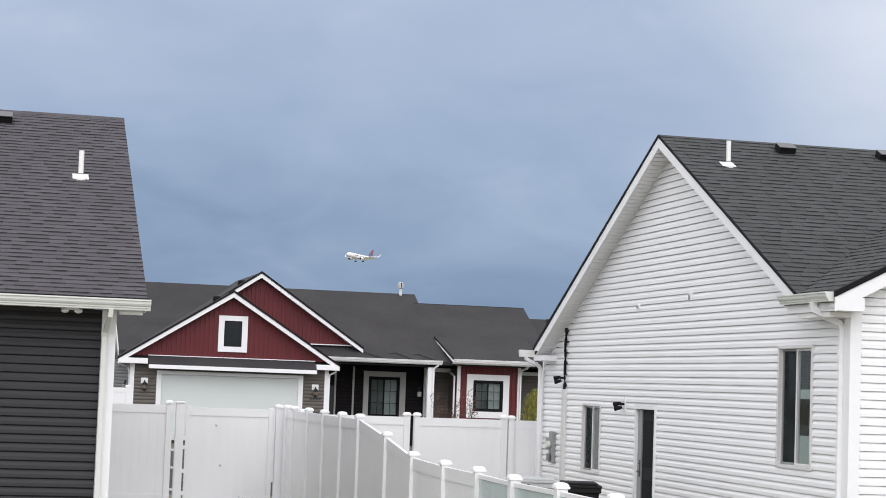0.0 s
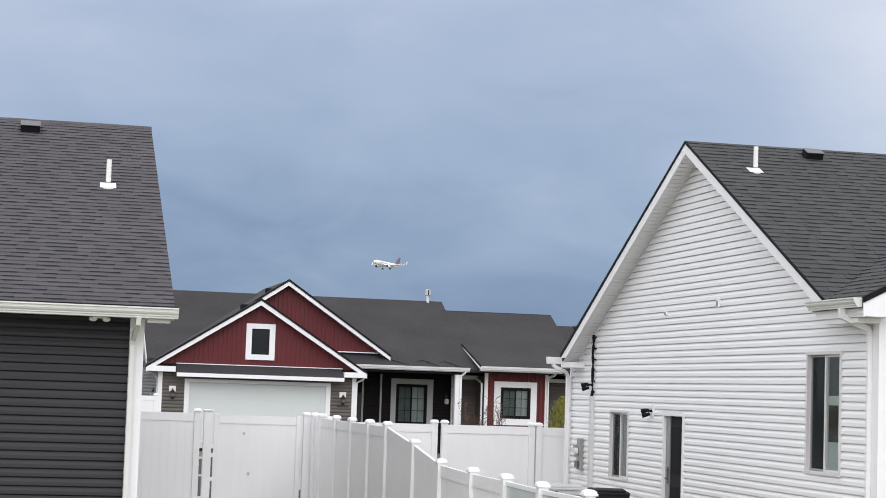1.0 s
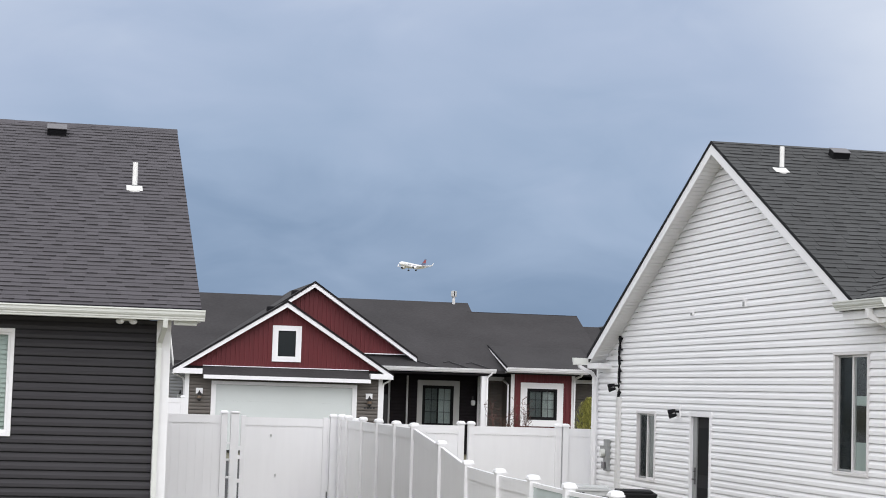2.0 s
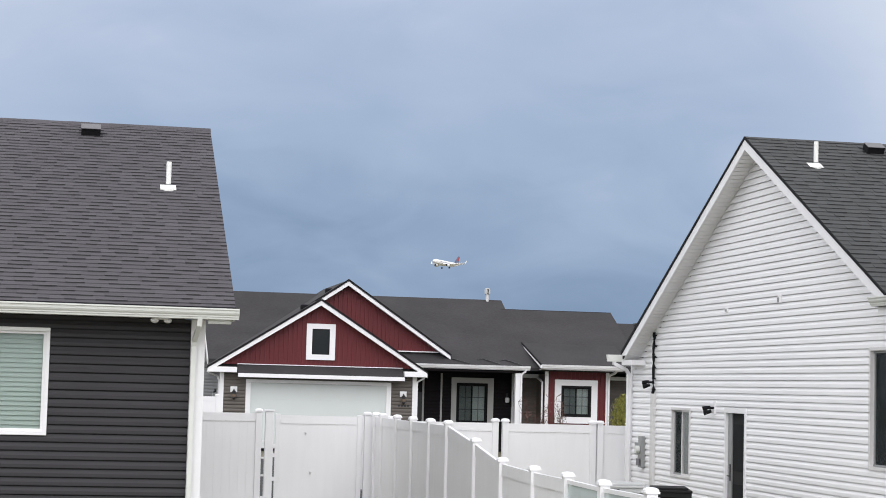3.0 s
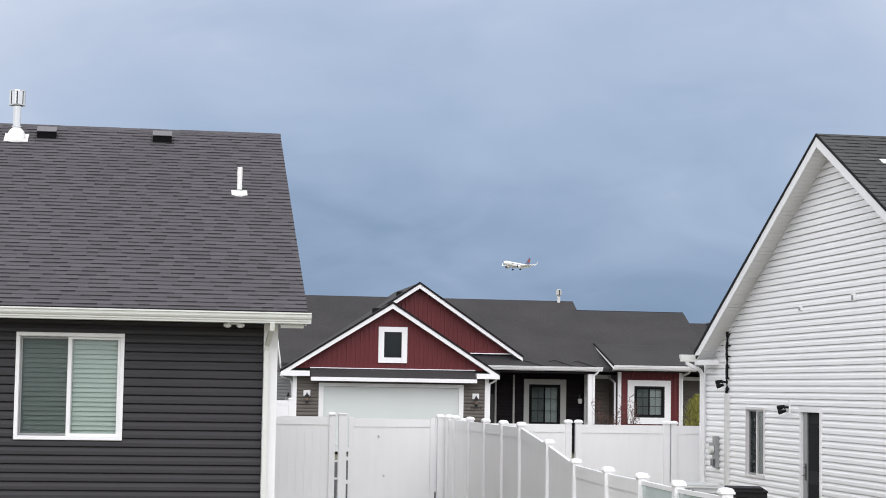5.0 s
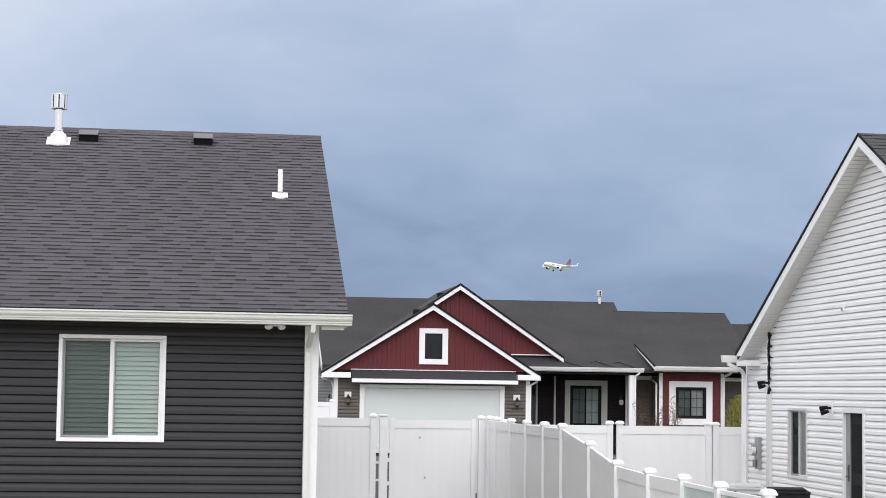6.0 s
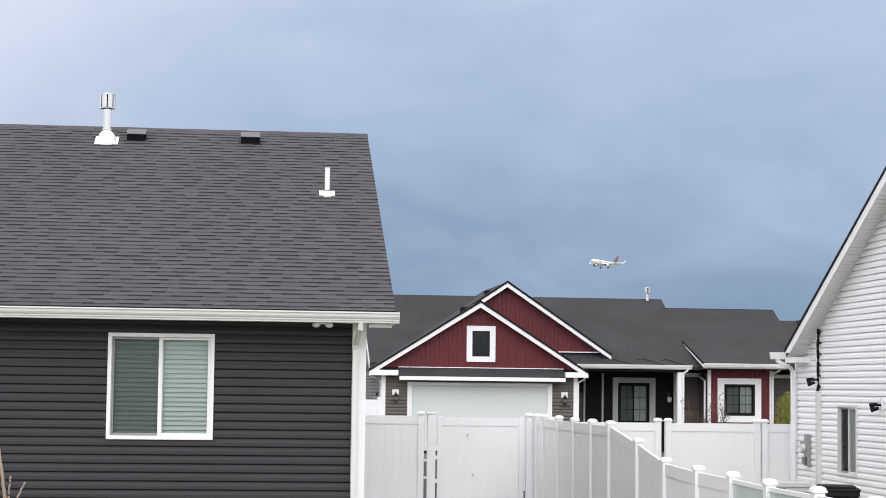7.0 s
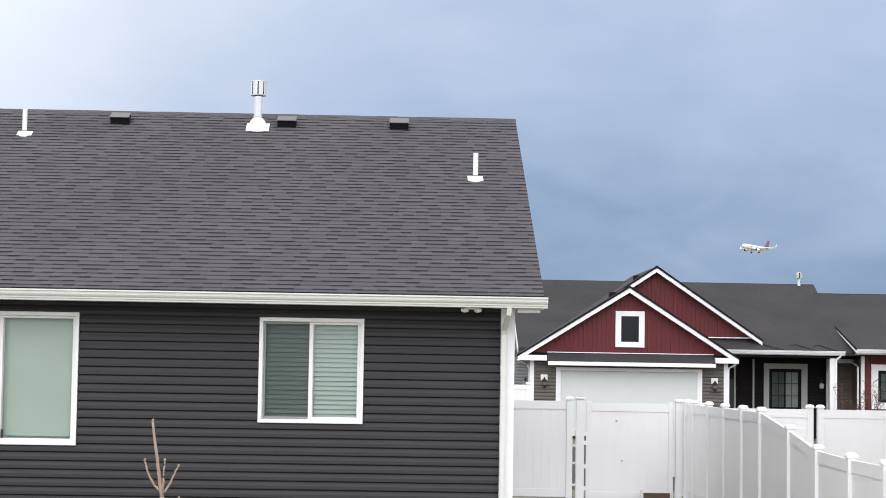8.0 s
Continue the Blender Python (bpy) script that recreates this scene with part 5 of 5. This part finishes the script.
part("edging", boxed(((-0.26, -0.18, 0.151), (0.26, -0.15, 0.185)), ((-0.26, 0.15, 0.151), (0.26, 0.18, 0.185)), ((-0.26, -0.149, 0.0), (-0.241, 0.149, 0.185)), ((0.241, -0.149, 0.0), (0.26, 0.149, 0.185))), WHITE_TRIM, c)


# ---- bare sapling in the yard ----
def sapling():
    t = thing("sapling", "slim bare young tree with upright knobbly branches", "tree", (-1.72, 14.0, 0))
    rnd = random.Random(4)

    def limb(name, pts, r0, r1, parent, bud=True):
        bm = bmesh.new()
        fine = []
        for p, q in zip(pts, pts[1:]):
            for k in range(4):
                fine.append(Vector(p).lerp(Vector(q), k / 4) + Vector((rnd.uniform(-1, 1), rnd.uniform(-1, 1), 0)) * 0.003)
        fine.append(Vector(pts[-1]))
        tube(bm, fine, r0, 8, r1)
        for i, p in enumerate(fine[3:-1]):
            if rnd.random() < 0.45:
                a = rnd.uniform(0, 6.28)
                tube(bm, [p, p + Vector((math.cos(a) * 0.012, math.sin(a) * 0.012, 0.012))], 0.005, 5, 0.002)
        if bud:
            e = fine[-1]
            tube(bm, [e - Vector((0, 0, 0.004)), e + Vector((0.002, 0, 0.008)), e + Vector((0.006, 0, 0.016))], 0.011, 6, 0.006)
        part(name, bm, BARK, parent, smooth=True)

    limb("trunk", [(0.02, 0, 0), (0.01, 0.01, 0.5), (0.015, 0, 1.0), (0.01, 0, 1.36)], 0.026, 0.018, t, bud=False)
    limb("branch", [(0.01, 0, 1.34), (-0.02, 0.01, 1.55), (-0.045, 0, 1.72), (-0.075, 0, 1.93)], 0.016, 0.009, t)
    limb("branch", [(0.005, 0, 1.40), (-0.05, 0.02, 1.44), (-0.095, 0.02, 1.52), (-0.13, 0.02, 1.63)], 0.0105, 0.006, t)
    limb("branch", [(0.01, 0, 1.38), (0.02, -0.02, 1.45), (0.022, -0.02, 1.55), (0.025, -0.02, 1.635)], 0.0105, 0.006, t)
    limb("branch", [(0.015, 0, 1.39), (0.055, 0.01, 1.44), (0.09, 0.01, 1.52), (0.125, 0.01, 1.59)], 0.0105, 0.006, t)
    limb("branch", [(0.015, 0, 1.0), (0.07, 0.0, 1.1), (0.12, 0, 1.22), (0.135, 0, 1.35)], 0.0105, 0.006, t)


sapling()


# ---- shrubs before the red house ----
def twig_shrub(x, y, wide, tall, seed, label):
    s = thing("shrub", label, "shrub", (x, y, 0), group="shrubs before the red house")
    rnd = random.Random(seed)
    stems, leaves = bmesh.new(), bmesh.new()
    for k in range(15):
        a, r = rnd.uniform(0, 6.28), rnd.uniform(0.02, 0.12)
        p = Vector((r * math.cos(a), r * math.sin(a), 0))
        pts = [p]
        way = Vector((math.cos(a) * wide * rnd.uniform(0.2, 1), math.sin(a) * wide * 0.6, tall * rnd.uniform(0.6, 1.0)))
        for i in range(1, 5):
            pts.append(p + way * (i / 4) + Vector((rnd.uniform(-0.06, 0.06), rnd.uniform(-0.06, 0.06), 0)))
        tube(stems, pts, 0.014, 5, 0.005)
        for q in pts[2:]:
            for j in range(3):
                e = q + Vector((rnd.uniform(-0.22, 0.22), rnd.uniform(-0.15, 0.15), rnd.uniform(0.02, 0.22)))
                tube(stems, [q, e], 0.007, 4, 0.004)
                for m in range(3):
                    o = e + Vector((rnd.uniform(-0.06, 0.06), rnd.uniform(-0.06, 0.06), rnd.uniform(-0.06, 0.04)))
                    sz = rnd.uniform(0.015, 0.035)
                    vs = [leaves.verts.new(o + Vector((rnd.uniform(-1, 1), rnd.uniform(-1, 1), rnd.uniform(-1, 1))) * sz) for _ in range(3)]
                    leaves.faces.new(vs)
    part("stem", stems, TWIG_RED, s)
    part("foliage", leaves, RED_LEAF, s)


RED_LEAF = surface("dull_red_leaf", (0.14, 0.07, 0.062), 0.8, vary=0.4, island=0.9, bump=0)
twig_shrub(16.35, 65.4, 0.75, 2.0, 1, "sparse reddish shrub with bare twigs")
twig_shrub(17.28, 65.6, 0.22, 2.2, 2, "thin upright reddish shrub by the window")


def leafy_bush(x, y, wide, tall, seed):
    s = thing("bush", "yellow-green upright conifer bush", "bush", (x, y, 0))
    rnd = random.Random(seed)
    part("trunk", tube(bmesh.new(), [(0, 0, 0), (0.02, 0, tall * 0.4), (0, 0, tall * 0.8)], 0.05, 8, 0.015), BARK, s)
    verts, faces = [], []
    for k in range(4200):
        z = rnd.uniform(0.05, 1.0)
        rad = wide * (1 - z) ** 0.4 * (0.7 + 0.45 * rnd.random() * math.sin(z * 17 + k % 7))
        a = rnd.uniform(0, 6.28)
        r = rad * math.sqrt(rnd.uniform(0.25, 1))
        o = Vector((r * math.cos(a), r * math.sin(a), z * tall))
        w = Vector((math.cos(a) * 0.5, math.sin(a) * 0.5, 1)).normalized() * rnd.uniform(0.06, 0.13)
        sd = Vector((-math.sin(a), math.cos(a), rnd.uniform(-0.4, 0.4))) * rnd.uniform(0.014, 0.03)
        n = len(verts)
        verts += [tuple(o - sd), tuple(o + sd), tuple(o + w + sd * 0.3), tuple(o + w - sd * 0.3)]
        faces.append((n, n + 1, n + 2, n + 3))
    me = bpy.data.meshes.new("foliage")
    me.from_pydata(verts, [], faces)
    me.materials.append(LEAF)
    ob = new("foliage", me)
    ob.parent = s


leafy_bush(18.66, 61.5, 1.0, 2.25, 3)


# ---- airliner on approach ----
def airliner():
    p = thing("airliner", "white twin-engine airliner with wheels down and red-blue tail", "aircraft")
    prof = [(0.05, 0.0), (0.7, 0.35), (1.2, 1.0), (1.7, 2.4), (1.95, 4.2), (1.98, 6.0), (1.98, 25.0), (1.8, 28.5), (1.2, 33.0), (0.55, 36.5), (0.2, 37.5)]
    bm = bmesh.new()
    rings = []
    for r, y in prof:
        lift_ = 0.0 if y < 25 else (y - 25) * 0.09
        rings.append([bm.verts.new((r * math.cos(a), -y, r * math.sin(a) + lift_)) for a in (2 * math.pi * k / 24 for k in range(24))])
    for a, b in zip(rings, rings[1:]):
        for k in range(24):
            bm.faces.new((a[k], a[(k + 1) % 24], b[(k + 1) % 24], b[k]))
    bm.faces.new(rings[0])
    bm.faces.new(rings[-1][::-1])
    body = part("fuselage", bm, PLANE_WHITE, p, smooth=True)
    part("cockpit_glass", boxed(((-0.95, -2.3, 0.75), (0.95, -1.75, 1.15)), bevel=0.1), BLACK, body)
    for s in (-1, 1):
        bm = bmesh.new()
        pts = [(s * 1.5, -12.0, -1.2), (s * 17.4, -20.5, 0.35), (s * 17.4, -22.0, 0.35), (s * 6.5, -18.4, -0.75), (s * 1.5, -18.6, -1.2)]
        prism(bm, pts, (0, 0, 0.18), (0, 0, -0.18))
        part("wing", bm, PLANE_WHITE, p)
        part("winglet", prism(bmesh.new(), [(s * 17.3, -20.8, 0.3), (s * 17.8, -22.4, 2.6), (s * 17.8, -23.2, 2.6), (s * 17.3, -22.2, 0.3)], (0, 0, 0), (0.15, 0, 0)), PLANE_WHITE, p)
        part("flap", prism(bmesh.new(), [(s * 1.8, -18.4, -1.3), (s * 11.5, -19.7, -0.5), (s * 11.5, -20.8, -0.95), (s * 1.8, -20.0, -1.9)], (0, 0, 0.08), (0, 0, -0.08)), PLANE_WHITE, p)
        bm = bmesh.new()
        ring = []
        for r, y in ((0.95, 0.0), (1.15, 0.5), (1.18, 1.8), (0.95, 3.4), (0.55, 4.4)):
            ring.append([bm.verts.new((s * 5.75 + r * math.cos(a), -11.2 - y, -2.15 + r * math.sin(a))) for a in (2 * math.pi * k / 18 for k in range(18))])
        for a, b in zip(ring, ring[1:]):
            for k in range(18):
                bm.faces.new((a[k], a[(k + 1) % 18], b[(k + 1) % 18], b[k]))
        bm.faces.new(ring[-1][::-1])
        eng = part("engine", bm, PLANE_WHITE, p, smooth=True)
        part("fan", lathe_y((s * 5.75, -11.5, -2.15), 0.98, 0.2), BLACK, eng)
        part("tailplane", prism(bmesh.new(), [(s * 0.6, -32.2, 1.0), (s * 6.2, -35.2, 1.5), (s * 6.2, -36.6, 1.5), (s * 0.6, -36.0, 1.0)], (0, 0, 0.1), (0, 0, -0.1)), PLANE_WHITE, p)
        gear = part("landing_gear", tube(bmesh.new(), [(s * 3.8, -18.0, -1.2), (s * 3.8, -18.0, -3.6)], 0.17, 8), METER_GREY, p)
        for dx in (-0.45, 0.45):
            part("wheel", tube(bmesh.new(), [(s * 3.8 + dx - 0.2, -18.0, -3.7), (s * 3.8 + dx + 0.2, -18.0, -3.7)], 0.58, 14), BLACK, gear)
    fin = part("tail_fin", prism(bmesh.new(), [(-0.15, -29.5, 1.9), (-0.15, -35.0, 8.0), (-0.15, -37.2, 8.0), (-0.15, -35.8, 1.6)], (0, 0, 0), (0.3, 0, 0)), PLANE_BLUE, p)
    part("fin_stripe", prism(bmesh.new(), [(-0.17, -32.4, 4.4), (-0.17, -34.8, 7.2), (-0.17, -36.9, 7.2), (-0.17, -36.3, 4.4)], (0, 0, 0), (0.34, 0, 0)), PLANE_RED, fin)
    nose = part("landing_gear", tube(bmesh.new(), [(0, -4.6, -1.6), (0, -4.6, -3.5)], 0.13, 8), METER_GREY, p)
    for dx in (-0.28, 0.28):
        part("wheel", tube(bmesh.new(), [(dx - 0.12, -4.6, -3.6), (dx + 0.12, -4.6, -3.6)], 0.4, 14), BLACK, nose)
    part("livery_band", boxed(((-2.0, -25.5, 0.1), (-1.96, -8.0, 0.5)), ((1.96, -25.5, 0.1), (2.0, -8.0, 0.5))), PLANE_BLUE, body)
    where = Vector((0.1942, 0.9785, 0.0696)) * 1520
    p.matrix_world = Matrix.Translation(where) @ Matrix.Rotation(radians(133), 4, "Z") @ Matrix.Rotation(radians(3), 4, "X") @ Matrix.Translation((0, 18, 0))


def lathe_y(centre, r, depth):
    bm = bmesh.new()
    c = Vector(centre)
    return tube(bm, [c, c - Vector((0, depth, 0))], r, 18)


airliner()
